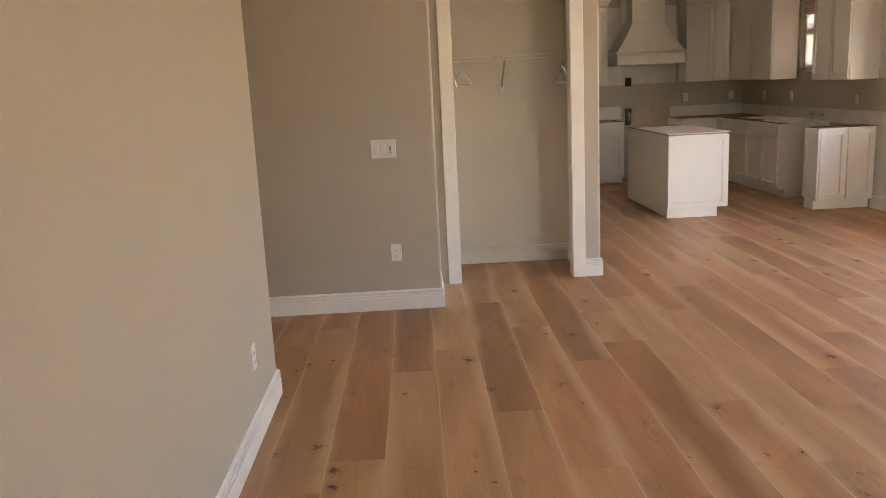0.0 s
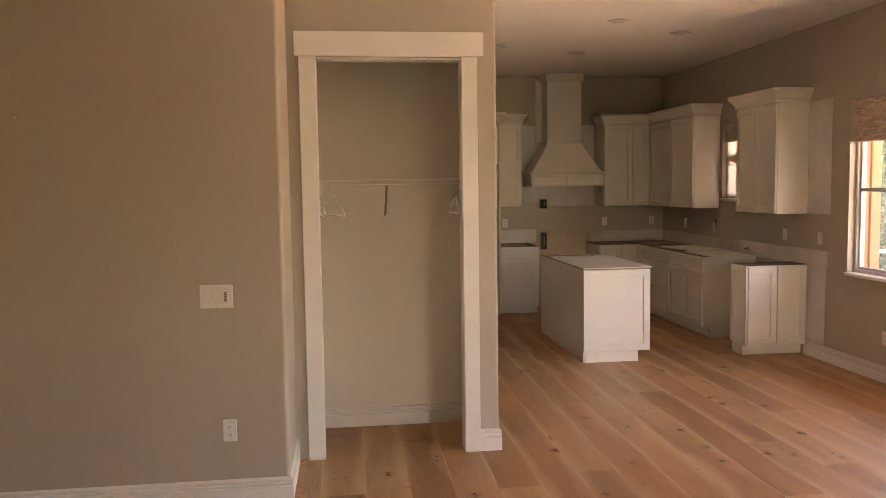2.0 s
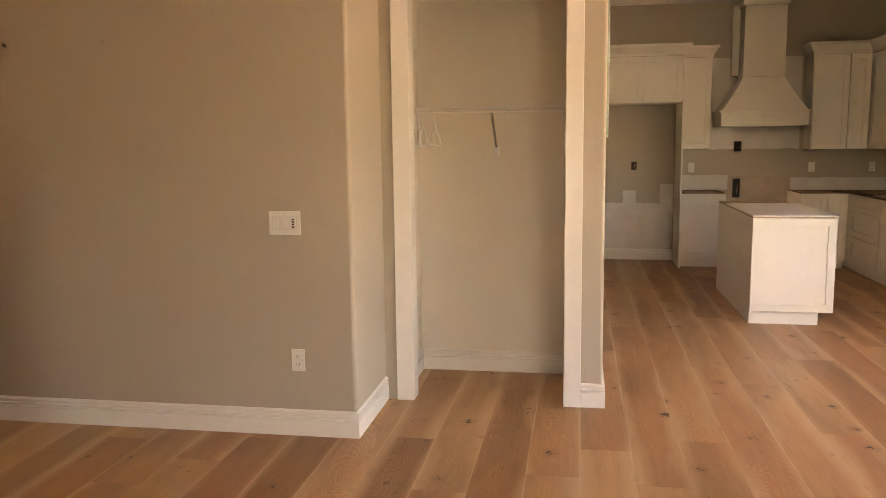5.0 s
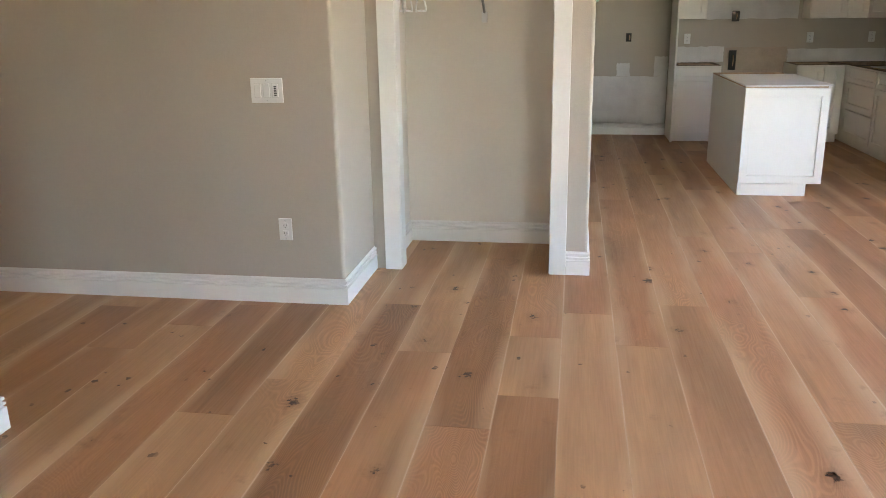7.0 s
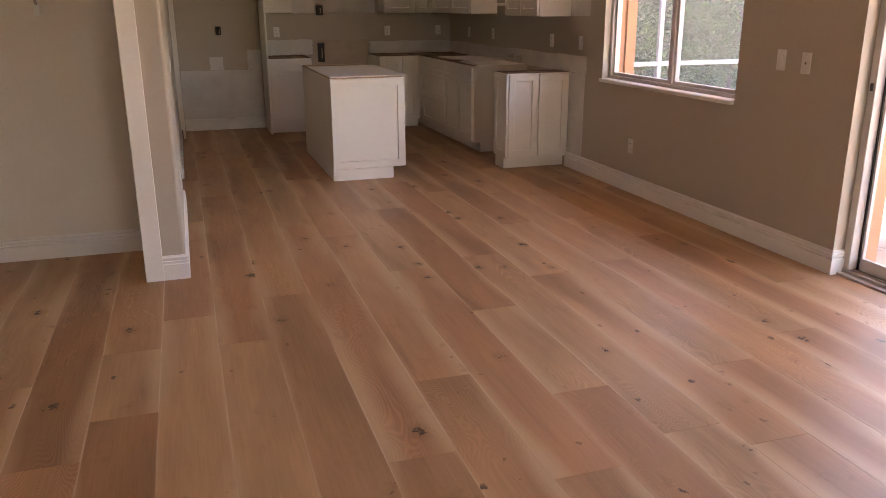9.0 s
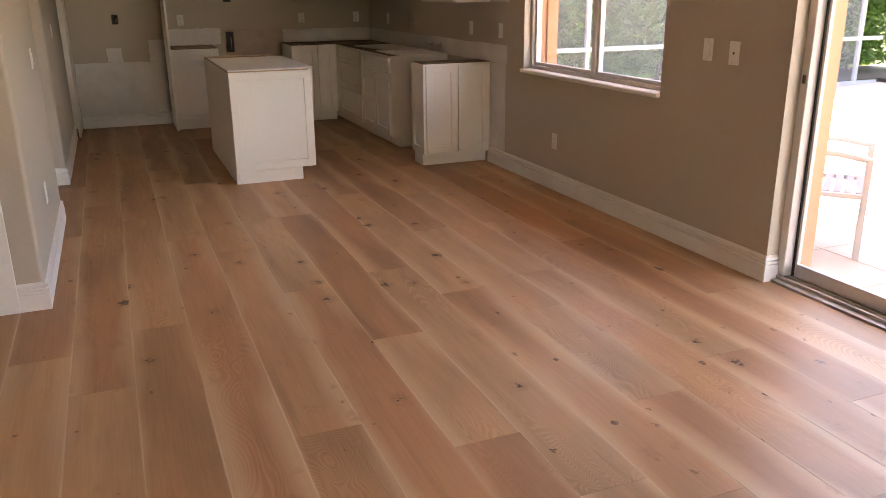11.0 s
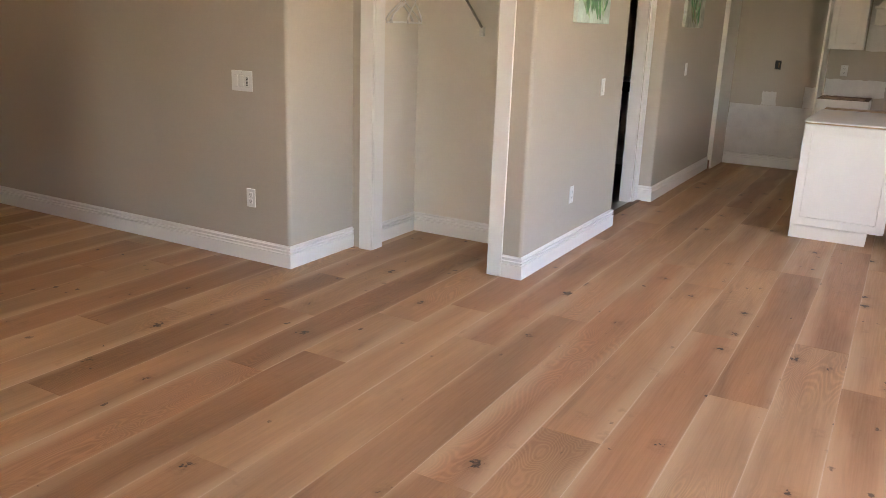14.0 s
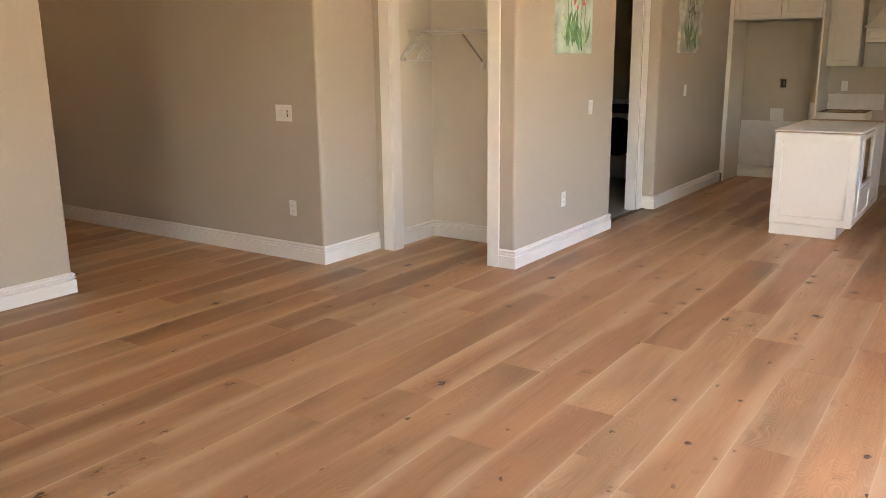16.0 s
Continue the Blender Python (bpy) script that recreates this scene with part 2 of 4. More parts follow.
GLASS = bpy.data.materials.new("window_glass")
GLASS.use_nodes = True
gn, gl = GLASS.node_tree.nodes, GLASS.node_tree.links
clear, shine, face, gmix = gn.new("ShaderNodeBsdfTransparent"), gn.new("ShaderNodeBsdfGlossy"), gn.new("ShaderNodeLayerWeight"), gn.new("ShaderNodeMixShader")
clear.inputs[0].default_value = (0.95, 0.97, 0.96, 1)
shine.inputs["Roughness"].default_value = 0.02
gpow, gadd = gn.new("ShaderNodeMath"), gn.new("ShaderNodeMath")
gpow.operation, gpow.inputs[1].default_value = "POWER", 5.0
gadd.operation, gadd.inputs[1].default_value = "ADD", 0.03
gl.new(face.outputs["Facing"], gpow.inputs[0]), gl.new(gpow.outputs[0], gadd.inputs[0]), gl.new(gadd.outputs[0], gmix.inputs[0])
gl.new(clear.outputs[0], gmix.inputs[1]), gl.new(shine.outputs[0], gmix.inputs[2])
gl.new(gmix.outputs[0], gn["Material Output"].inputs[0])


# ---- building helpers ----
def box(bm, x0, x1, y0, y1, z0, z1, bevel=0.0):
    r = bmesh.ops.create_cube(bm, size=1.0, matrix=Matrix.LocRotScale(((x0 + x1) / 2, (y0 + y1) / 2, (z0 + z1) / 2), None, (x1 - x0, y1 - y0, z1 - z0)))
    if bevel:
        es = list({e for v in r["verts"] for e in v.link_edges})
        bmesh.ops.bevel(bm, geom=es, offset=bevel, segments=1, affect="EDGES", profile=0.5)
    return bm


def boxes(*rows, bevel=0.0):
    bm = bmesh.new()
    for r in rows:
        box(bm, *r, bevel=bevel)
    return bm


def mesh_of(name, bm, mat):
    me = bpy.data.meshes.new(name)
    bmesh.ops.recalc_face_normals(bm, faces=bm.faces)
    bm.to_mesh(me)
    bm.free()
    me.materials.append(mat)
    return me


def solid(name, bm, mat, label="", category="", group="", kind=""):
    return tagged(new(name, mesh_of(name, bm, mat)), label, category, group, kind)


def thing(name, at, label, category, group="", kind=""):
    ob = new(name)
    ob.location = at
    ob.empty_display_size = 0.1
    return tagged(ob, label, category, group, kind)


def part(name, bm, mat, parent, label=""):
    ob = new(name, mesh_of(name, bm, mat))
    ob.parent = parent
    if parent.type == "EMPTY":
        ob.matrix_parent_inverse = Matrix.Translation(-Vector(parent.location))
    return tagged(ob, label)


def rounded(poly):
    """Plan corners (x, y) or (x, y, r): those with r become quarter rounds."""
    out = []
    for i, p in enumerate(poly):
        if len(p) == 2:
            out.append(Vector(p))
            continue
        c, a, b, r = Vector(p[:2]), Vector(poly[i - 1][:2]), Vector(poly[(i + 1) % len(poly)][:2]), p[2]
        u, v = (a - c).normalized(), (b - c).normalized()
        m = c + u * r + v * r
        for k in range(6):
            t = k / 5 * math.pi / 2
            out.append(m - v * r * math.cos(t) - u * r * math.sin(t))
    return out


def prism(poly, z0, z1, bm=None):
    bm = bm or bmesh.new()
    pts = rounded(poly)
    lo, hi = [bm.verts.new((p.x, p.y, z0)) for p in pts], [bm.verts.new((p.x, p.y, z1)) for p in pts]
    bm.faces.new(lo), bm.faces.new(hi)
    for i in range(len(pts)):
        j = (i + 1) % len(pts)
        bm.faces.new((lo[i], lo[j], hi[j], hi[i]))
    return bm


def sweep(path, profile, closed_ends=True):
    """Carries a profile (out, z) along a plan path; out points to the right of the way walked."""
    bm = bmesh.new()
    pts, rings = [Vector(p) for p in path], []
    for i, p in enumerate(pts):
        ds = [(pts[k + 1] - pts[k]).normalized() for k in (i - 1, i) if 0 <= k < len(pts) - 1]
        ns = [Vector((d.y, -d.x)) for d in ds]
        m = (ns[0] + ns[-1]) / (1 + ns[0].dot(ns[-1]))
        rings.append([bm.verts.new((p.x + m.x * o, p.y + m.y * o, z)) for o, z in profile])
    for a, b in zip(rings, rings[1:]):
        for i in range(len(profile)):
            j = (i + 1) % len(profile)
            bm.faces.new((a[i], a[j], b[j], b[i]))
    bm.faces.new(rings[0]), bm.faces.new(rings[-1])
    return bm


def tube(points, r, bm=None, sides=6):
    bm = bm or bmesh.new()
    pts, rings = [Vector(p) for p in points], []
    for i, p in enumerate(pts):
        d = (pts[min(i + 1, len(pts) - 1)] - pts[max(i - 1, 0)]).normalized()
        u = d.orthogonal().normalized() if not rings else (u - d * u.dot(d)).normalized()
        w = d.cross(u)
        rings.append([bm.verts.new(p + r * (u * math.cos(2 * math.pi * k / sides) + w * math.sin(2 * math.pi * k / sides))) for k in range(sides)])
    for a, b in zip(rings, rings[1:]):
        for k in range(sides):
            bm.faces.new((a[k], a[(k + 1) % sides], b[(k + 1) % sides], b[k]))
    bm.faces.new(rings[0]), bm.faces.new(rings[-1])
    return bm


def ring(bm, c, r0, r1, z0, z1, n=28):
    """A flat ring lying in the xy plane."""
    vs = [[bm.verts.new((c[0] + r * math.cos(2 * math.pi * k / n), c[1] + r * math.sin(2 * math.pi * k / n), z)) for k in range(n)] for r, z in ((r0, z0), (r1, z0), (r1, z1), (r0, z1))]
    for a, b in zip(vs, vs[1:] + vs[:1]):
        for k in range(n):
            bm.faces.new((a[k], a[(k + 1) % n], b[(k + 1) % n], b[k]))
    return bm


# ---- structure ----
TOP = 3.12
EAST, NORTH, SOUTH, FARWEST = 5.47, 12.10, -3.0, -3.3
solid("wall_west", prism([(-0.165, SOUTH), (-0.165, 4.215, 0.018), (-0.305, 4.215, 0.018), (-0.305, SOUTH)], 0, TOP), WALL,
      "greige painted plaster wall with rounded end", "wall", kind="structure")
bm = prism([(FARWEST, 5.685), (0.745, 5.685, 0.02), (0.745, 6.33), (0.905, 6.33), (0.905, 6.43), (0.83, 6.43), (0.83, 6.985), (1.89, 6.985),
            (1.89, 6.43), (1.80, 6.43), (1.80, 6.33), (2.01, 6.33, 0.02), (2.01, 8.045, 0.02), (1.87, 8.045), (1.87, 8.12), (1.77, 8.12), (1.77, 7.085), (FARWEST, 7.085)], 0, TOP)
box(bm, 0.905, 1.80, 6.33, 6.43, 2.455, TOP)
solid("wall_closet", bm, WALL, "greige painted walls round an open closet", "wall", kind="structure")
bm = prism([(1.87, 9.04), (1.87, 9.185), (2.0, 9.185, 0.02), (2.0, NORTH), (1.77, NORTH), (1.77, 9.04)], 0, TOP)
box(bm, 1.77, 1.87, 8.12, 9.04, 2.06, TOP)
solid("wall_hall", bm, WALL, "greige painted hall wall beside laundry door", "wall", kind="structure")
solid("wall_north", boxes((-1.2, 5.8, NORTH, NORTH + 0.15, 0, TOP)), WALL, "greige kitchen back wall", "wall", kind="structure")
W1 = (6.22, 7.98, 0.865, 2.37)
W2 = (9.45, 10.36, 1.48, 2.40)
SL = (2.50, 5.235, 0.0, 2.42)


def pierced(x0, x1, y0, y1, z1, holes, low=0.0):
    """A wall across x with openings (y0, y1, z0, z1), sorted along y."""
    bm, y = bmesh.new(), y0
    for a, b, lo, hi in holes:
        box(bm, x0, x1, y, a, low, z1)
        if lo > low:
            box(bm, x0, x1, a, b, low, lo)
        box(bm, x0, x1, a, b, hi, z1)
        y = b
    return box(bm, x0, x1, y, y1, low, z1)


solid("wall_east", pierced(EAST, 5.66, SOUTH, NORTH + 0.15, TOP, [SL, W1, W2]), WALL, "greige outer wall with window and sliding door", "wall", kind="structure")
grow = [(a + 0.02, b - 0.035, lo + (0.02 if lo else -0.1), hi - 0.03) for a, b, lo, hi in (SL, W1, W2)]
solid("exterior_wall", pierced(5.662, 5.75, SOUTH, NORTH + 0.15, TOP + 0.1, grow, -0.1), STUCCO, "peach stucco outer face of the house", "wall", kind="structure")
# Opening from x 3.5 to 5 is added to let in light.
solid("wall_south", boxes((-0.3, 3.50, SOUTH - 0.15, SOUTH, 0, TOP), (3.50, 5.0, SOUTH - 0.15, SOUTH, 2.45, TOP), (5.0, 5.66, SOUTH - 0.15, SOUTH, 0, TOP)), WALL, "plain greige wall round the added light opening", "wall", kind="structure")
solid("wall_corridor_end", boxes((FARWEST - 0.12, FARWEST, 3.9, 7.1, 0, TOP), (FARWEST, -0.31, 3.9, 4.02, 0, TOP)), WALL, "plain greige corridor walls", "wall", kind="structure")
solid("wall_laundry", boxes((-0.72, -0.6, 7.09, NORTH, 0, TOP)), WALL, "plain laundry room wall", "wall", kind="structure")
solid("ceiling", boxes((FARWEST - 0.2, 5.66, SOUTH - 0.15, NORTH + 0.15, TOP, TOP + 0.12)), CEIL, "smooth off-white painted ceiling", "ceiling", kind="structure")
# Unseen roof; its long eaves are sized to keep sun out of the openings.
solid("roof", boxes((FARWEST - 0.6, 6.9, SOUTH - 2.2, NORTH + 0.8, TOP + 0.13, TOP + 0.35)), STUCCO, "unseen flat roof slab, eaves stretched to block light", "roof", kind="structure")
solid("laundry_floor", boxes((-0.6, 1.902, 7.085, NORTH, -0.06, -0.002)), TILE, "beige ceramic laundry floor tiles", "floor", kind="structure")

BASE = [(0, 0), (0.016, 0), (0.016, 0.088), (0.005, 0.090), (0.005, 0.097), (0.0155, 0.099), (0.0155, 0.107), (0.005, 0.109), (0.005, 0.116), (0.014, 0.118), (0.014, 0.128), (0.006, 0.133), (0.003, 0.139), (0, 0.139)]
runs = {
    "near wall": [(-0.165, SOUTH), (-0.165, 4.215), (-0.305, 4.215)],
    "corridor": [(FARWEST, 5.685), (0.745, 5.685), (0.745, 6.328)],
    "closet": [(0.834, 6.45), (0.834, 6.981), (1.886, 6.981), (1.886, 6.45)],
    "column": [(1.889, 6.33), (2.01, 6.33), (2.01, 8.045), (1.90, 8.045)],
    "hall": [(1.885, 9.185), (2.0, 9.185), (2.0, 11.465)],
    "niche": [(2.06, NORTH), (3.025, NORTH)],
    "east": [(EAST, 8.60), (EAST, 5.235), (5.56, 5.235)],
    "south east": [(5.56, 2.50), (EAST, 2.50), (EAST, SOUTH)],
}
for key, path in runs.items():
    solid("baseboard", sweep(path, BASE), TRIM, "white stepped wooden baseboard along the " + key, "baseboard", kind="structure")

# closet opening trim
solid("trim", boxes((0.816, 0.915, 6.310, 6.328, 0, 2.455), bevel=0.002), TRIM, "flat white closet side casing", "trim", kind="structure")
solid("trim", boxes((1.792, 1.888, 6.310, 6.328, 0, 2.455), bevel=0.002), TRIM, "flat white closet side casing", "trim", kind="structure")
solid("trim", boxes((0.790, 1.928, 6.304, 6.328, 2.457, 2.602), bevel=0.002), TRIM, "wide flat white closet head casing", "trim", kind="structure")
solid("trim", boxes((0.906, 0.917, 6.33, 6.44, 0, 2.44), (1.790, 1.799, 6.33, 6.44, 0, 2.44), (0.917, 1.790, 6.33, 6.44, 2.44, 2.453)), TRIM, "white closet jamb lining", "trim", kind="structure")
# laundry doorway
solid("trim", boxes((1.872, 1.890, 9.045, 9.165, 0, 2.06), (1.872, 1.890, 8.05, 8.115, 0, 2.06), (1.872, 1.892, 8.05, 9.165, 2.062, 2.17), bevel=0.002), TRIM, "white laundry door casing", "trim", kind="structure")
solid("trim", boxes((1.765, 1.871, 9.022, 9.039, 0, 2.045), (1.765, 1.871, 8.121, 8.138, 0, 2.045)), TRIM, "white laundry door jamb", "trim", kind="structure")
solid("threshold", boxes((1.86, 1.925, 8.06, 9.17, 0.0, 0.006), bevel=0.002), RAWDARK, "brown threshold strip between tile and oak", "trim", kind="structure")


# patches of bare drywall on the walls
def patch(name, rows, mat, label, seed=1):
    """A thin skim with an uneven outline; rows: axis ('n' north wall or 'e' east wall), a0, a1, z0, z1."""
    rnd = random.Random(seed)
    bm = bmesh.new()
    for ax, a0, a1, z0, z1 in rows:
        ring_pts = []
        for (p, q), steps in ((((a0, z0), (a1, z0)), 14), (((a1, z0), (a1, z1)), 8), (((a1, z1), (a0, z1)), 14), (((a0, z1), (a0, z0)), 8)):
            for k in range(steps):
                t = k / steps
                ring_pts.append((p[0] + (q[0] - p[0]) * t + rnd.uniform(-0.006, 0.006), p[1] + (q[1] - p[1]) * t + rnd.uniform(-0.006, 0.006)))
        d0 = {"n": NORTH - 0.0025, "e": EAST - 0.0025}[ax]
        vs = [bm.verts.new((a, d0, z) if ax == "n" else (d0, a, z)) for a, z in ring_pts]
        bk = [bm.verts.new((a, d0 + 0.0024, z) if ax == "n" else (d0 + 0.0024, a, z)) for a, z in ring_pts]
        bm.faces.new(vs)
        for i in range(len(vs)):
            j = (i + 1) % len(vs)
            bm.faces.new((vs[i], vs[j], bk[j], bk[i]))
    return solid(name, bm, mat, label, "wall patch", kind="structure")


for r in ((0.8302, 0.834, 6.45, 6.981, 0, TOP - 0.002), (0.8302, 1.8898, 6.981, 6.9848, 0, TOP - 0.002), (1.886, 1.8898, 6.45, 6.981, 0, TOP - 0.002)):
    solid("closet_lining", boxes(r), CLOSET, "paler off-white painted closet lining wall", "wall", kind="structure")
patch("drywall_patch", [("n", 3.40, 4.47, 1.375, 2.467)], PATCH, "pale bare drywall skim behind range hood", 2)
patch("drywall_patch", [("n", 3.06, 3.66, 0.88, 1.06)], PATCH, "pale scraped drywall above base cabinet", 3)
patch("drywall_patch", [("n", 4.39, 5.465, 0.87, 1.028)], PATCH, "pale drywall strip where backsplash was removed", 4)
patch("drywall_patch", [("e", 8.27, 12.09, 0.87, 1.02), ("e", 8.29, 8.60, 0.141, 0.869)], PATCH, "pale drywall strip where worktop splash was removed", 5)
patch("drywall_patch", [("e", 8.24, 8.60, 1.365, 2.416)], PATCH, "pale unpainted rectangle beside wall cabinet", 6)
patch("drywall_patch", [("n", 2.06, 3.02, 0.141, 0.715), ("n", 2.41, 2.57, 0.717, 0.875), ("n", 2.86, 3.02, 0.717, 0.95)], PATCH, "pale patched drywall low in refrigerator niche", 7)
patch("drywall_patch", [("n", 3.675, 4.375, 0.70, 1.05)], PATCH_TAN, "scraped tan drywall paper behind range space", 8)

# ---- windows and sliding door ----
def window(name, hole, label, meeting):
    y0, y1, z0, z1 = hole
    w = thing(name, (5.6, (y0 + y1) / 2, z0), label, "window", kind="structure")
    f = 0.028
    part("window_frame", boxes((5.53, 5.612, y0, y0 + f, z0, z1), (5.53, 5.612, y1 - f, y1, z0, z1), (5.53, 5.612, y0 + f, y1 - f, z0, z0 + f), (5.53, 5.612, y0 + f, y1 - f, z1 - f, z1), bevel=0.003), ALU, w)
    if meeting == "v":
        m = (y0 + y1) / 2 - 0.02
        part("mullion", boxes((5.537, 5.605, m - 0.024, m + 0.024, z0 + f, z1 - f), bevel=0.003), ALU, w)
        spans = [(y0 + f, m - 0.024, z0 + f, z1 - f), (m + 0.024, y1 - f, z0 + f, z1 - f)]
    else:
        m = (z0 + z1) / 2
        part("mullion", boxes((5.537, 5.605, y0 + f, y1 - f, m - 0.025, m + 0.025), bevel=0.003), ALU, w)
        spans = [(y0 + f, y1 - f, z0 + f, m - 0.025), (y0 + f, y1 - f, m + 0.025, z1 - f)]
    for a, b, c, d in spans:
        s = part("sash", boxes((5.552, 5.59, a, a + 0.024, c, d), (5.552, 5.59, b - 0.024, b, c, d), (5.552, 5.59, a + 0.024, b - 0.024, c, c + 0.024), (5.552, 5.59, a + 0.024, b - 0.024, d - 0.024, d), bevel=0.002), ALU, w)
        g = part("pane", boxes((5.566, 5.572, a + 0.024, b - 0.024, c + 0.024, d - 0.024)), GLASS, s)
        g.visible_shadow = False
    part("window_sill", boxes((5.435, 5.53, y0 - 0.0, y1 + 0.0, z0 - 0.028, z0 + 0.002), bevel=0.006), TRIM, w, "white marble-like window sill")
    e = 0.012
    part("reveal", boxes((5.613, 5.661, y0, y0 + e, z0, z1), (5.613, 5.661, y1 - e, y1, z0, z1), (5.613, 5.661, y0 + e, y1 - e, z0, z0 + e), (5.613, 5.661, y0 + e, y1 - e, z1 - e, z1)), STUCCO, w, "peach stucco outer reveal")
    return w


w1 = window("window_1", W1, "white framed two-sash window with sill", "v")
part("rail", boxes((5.547, 5.60, W1[0] + 0.055, W1[1] - 0.055, 1.575, 1.61), bevel=0.003), ALU, w1)
window("window_2", W2, "small white framed window above sink run", "h")


def shade(hole, drop):
    y0, y1, z0, z1 = hole
    s = thing("roman_shade", (EAST + 0.05, (y0 + y1) / 2, z1 - drop), "brown woven roman shade raised in window head", "window shade")
    n = 10
    bm = bmesh.new()
    box(bm, EAST + 0.035, EAST + 0.045, y0 + 0.01, y1 - 0.01, z1 - drop + 0.1, z1 - 0.005)
    part("panel", bm, CLOTH, s)
    for k in range(3):
        z = z1 - drop + 0.035 * k
        part("fold", boxes((EAST + 0.012 + 0.006 * k, EAST + 0.05, y0 + 0.008, y1 - 0.008, z, z + 0.075), bevel=0.012), CLOTH, s)
    return s


SHEER = bpy.data.materials.new("sheer_woven_lining")
SHEER.use_nodes = True
hn, hl = SHEER.node_tree.nodes, SHEER.node_tree.links
weave, through_light, hmix, threads = hn.new("ShaderNodeBsdfDiffuse"), hn.new("ShaderNodeBsdfTranslucent"), hn.new("ShaderNodeMixShader"), hn.new("ShaderNodeTexNoise")
place, stretch, tint = hn.new("ShaderNodeNewGeometry"), hn.new("ShaderNodeMapping"), hn.new("ShaderNodeMapRange")
stretch.inputs["Scale"].default_value = (1, 60, 5)
tint.inputs[1].default_value, tint.inputs[2].default_value, tint.inputs[3].default_value, tint.inputs[4].default_value = 0.35, 0.65, 0.50, 0.85
weave.inputs[0].default_value = through_light.inputs[0].default_value = (0.78, 0.71, 0.64, 1)
threads.inputs["Scale"].default_value = 1.0
hl.new(place.outputs["Position"], stretch.inputs[0]), hl.new(stretch.outputs[0], threads.inputs["Vector"]), hl.new(threads.outputs[0], tint.inputs[0])
hl.new(tint.outputs[0], hmix.inputs[0]), hl.new(weave.outputs[0], hmix.inputs[1]), hl.new(through_light.outputs[0], hmix.inputs[2])
hl.new(hmix.outputs[0], hn["Material Output"].inputs[0])
shade(W1, 0.37)
drop_2 = shade(W2, 0.27)
part("lining", boxes((EAST + 0.056, EAST + 0.059, W2[0] + 0.012, W2[1] - 0.012, W2[2] + 0.02, W2[3] - 0.01)), SHEER, drop_2, "pale sheer lining drawn over the whole window")

slider = thing("door_1", (5.6, 3.4, 0), "white aluminium sliding glass door to the patio", "door", kind="structure")
part("door_frame", boxes((5.545, 5.655, 5.185, 5.233, 0.03, 2.418), (5.545, 5.655, 2.502, 2.55, 0.03, 2.418), (5.545, 5.655, 2.55, 5.185, 2.37, 2.418), bevel=0.003), ALU, slider)
part("track", boxes((5.50, 5.655, 2.502, 5.233, -0.02, 0.012), (5.535, 5.550, 2.502, 5.233, 0.012, 0.03), (5.58, 5.59, 2.502, 5.233, 0.012, 0.03), (5.625, 5.635, 2.502, 5.233, 0.012, 0.03)), TRACK, slider, "dull bronze floor track")
part("gasket", boxes((5.60, 5.62, 5.176, 5.184, 0.03, 2.37)), RUBBER, slider)
for i, (a, b, xx) in enumerate(((3.84, 5.17, 5.615), (2.56, 3.90, 5.59))):
    p = part("door_panel", boxes((xx - 0.012, xx + 0.012, b - (0.014 if i == 0 else 0.055), b, 0.03, 2.36), (xx - 0.012, xx + 0.012, a, a + 0.055, 0.03, 2.36), (xx - 0.012, xx + 0.012, a + 0.055, b - (0.014 if i == 0 else 0.055), 0.03, 0.10), (xx - 0.012, xx + 0.012, a + 0.055, b - (0.014 if i == 0 else 0.055), 2.30, 2.36), bevel=0.002), ALU, slider)
    g = part("pane", boxes((xx - 0.003, xx + 0.003, a + 0.055, b - (0.014 if i == 0 else 0.055), 0.10, 2.30)), GLASS, p)
    g.visible_shadow = False
# Unseen glazed doors, added so sky light reaches the south-facing surfaces.
south = thing("added_light_door", (2.75, SOUTH - 0.08, 0), "unseen glazed doors added to let in extra light", "door", kind="structure")
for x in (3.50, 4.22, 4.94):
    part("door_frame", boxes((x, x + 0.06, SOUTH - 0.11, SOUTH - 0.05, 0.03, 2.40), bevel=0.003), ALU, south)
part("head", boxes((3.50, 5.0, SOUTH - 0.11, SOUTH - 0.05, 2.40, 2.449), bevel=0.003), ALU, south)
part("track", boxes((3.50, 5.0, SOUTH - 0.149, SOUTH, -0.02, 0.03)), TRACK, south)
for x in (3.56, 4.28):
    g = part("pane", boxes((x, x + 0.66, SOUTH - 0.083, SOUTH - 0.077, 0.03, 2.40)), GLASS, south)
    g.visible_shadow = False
part("latch_keeper", boxes((5.538, 5.545, 5.20, 5.215, 1.02, 1.06)), DARK, slider, "small dark latch hole plate")


# ---- cabinets ----
def turned(bm, m):
    bmesh.ops.transform(bm, matrix=m, verts=bm.verts)
    return bm


def shaker(w, h, rail=0.058, t=0.02):
    """A door front in x 0..w, z 0..h, its face at y = -t; a flat panel set back inside a frame."""
    bm, c, d = bmesh.new(), 0.0015, 0.011

    def loop(i, y):
        return [bm.verts.new(v) for v in ((i, y, i), (w - i, y, i), (w - i, y, h - i), (i, y, h - i))]

    rings = [loop(0, 0), loop(0, -t + c), loop(c, -t), loop(rail - c, -t), loop(rail, -t + c), loop(rail + 0.001, -t + d)]
    for p, q in zip(rings, rings[1:]):
        for i in range(4):
            bm.faces.new((p[i], p[(i + 1) % 4], q[(i + 1) % 4], q[i]))
    bm.faces.new(rings[0]), bm.faces.new(rings[-1])
    return bm


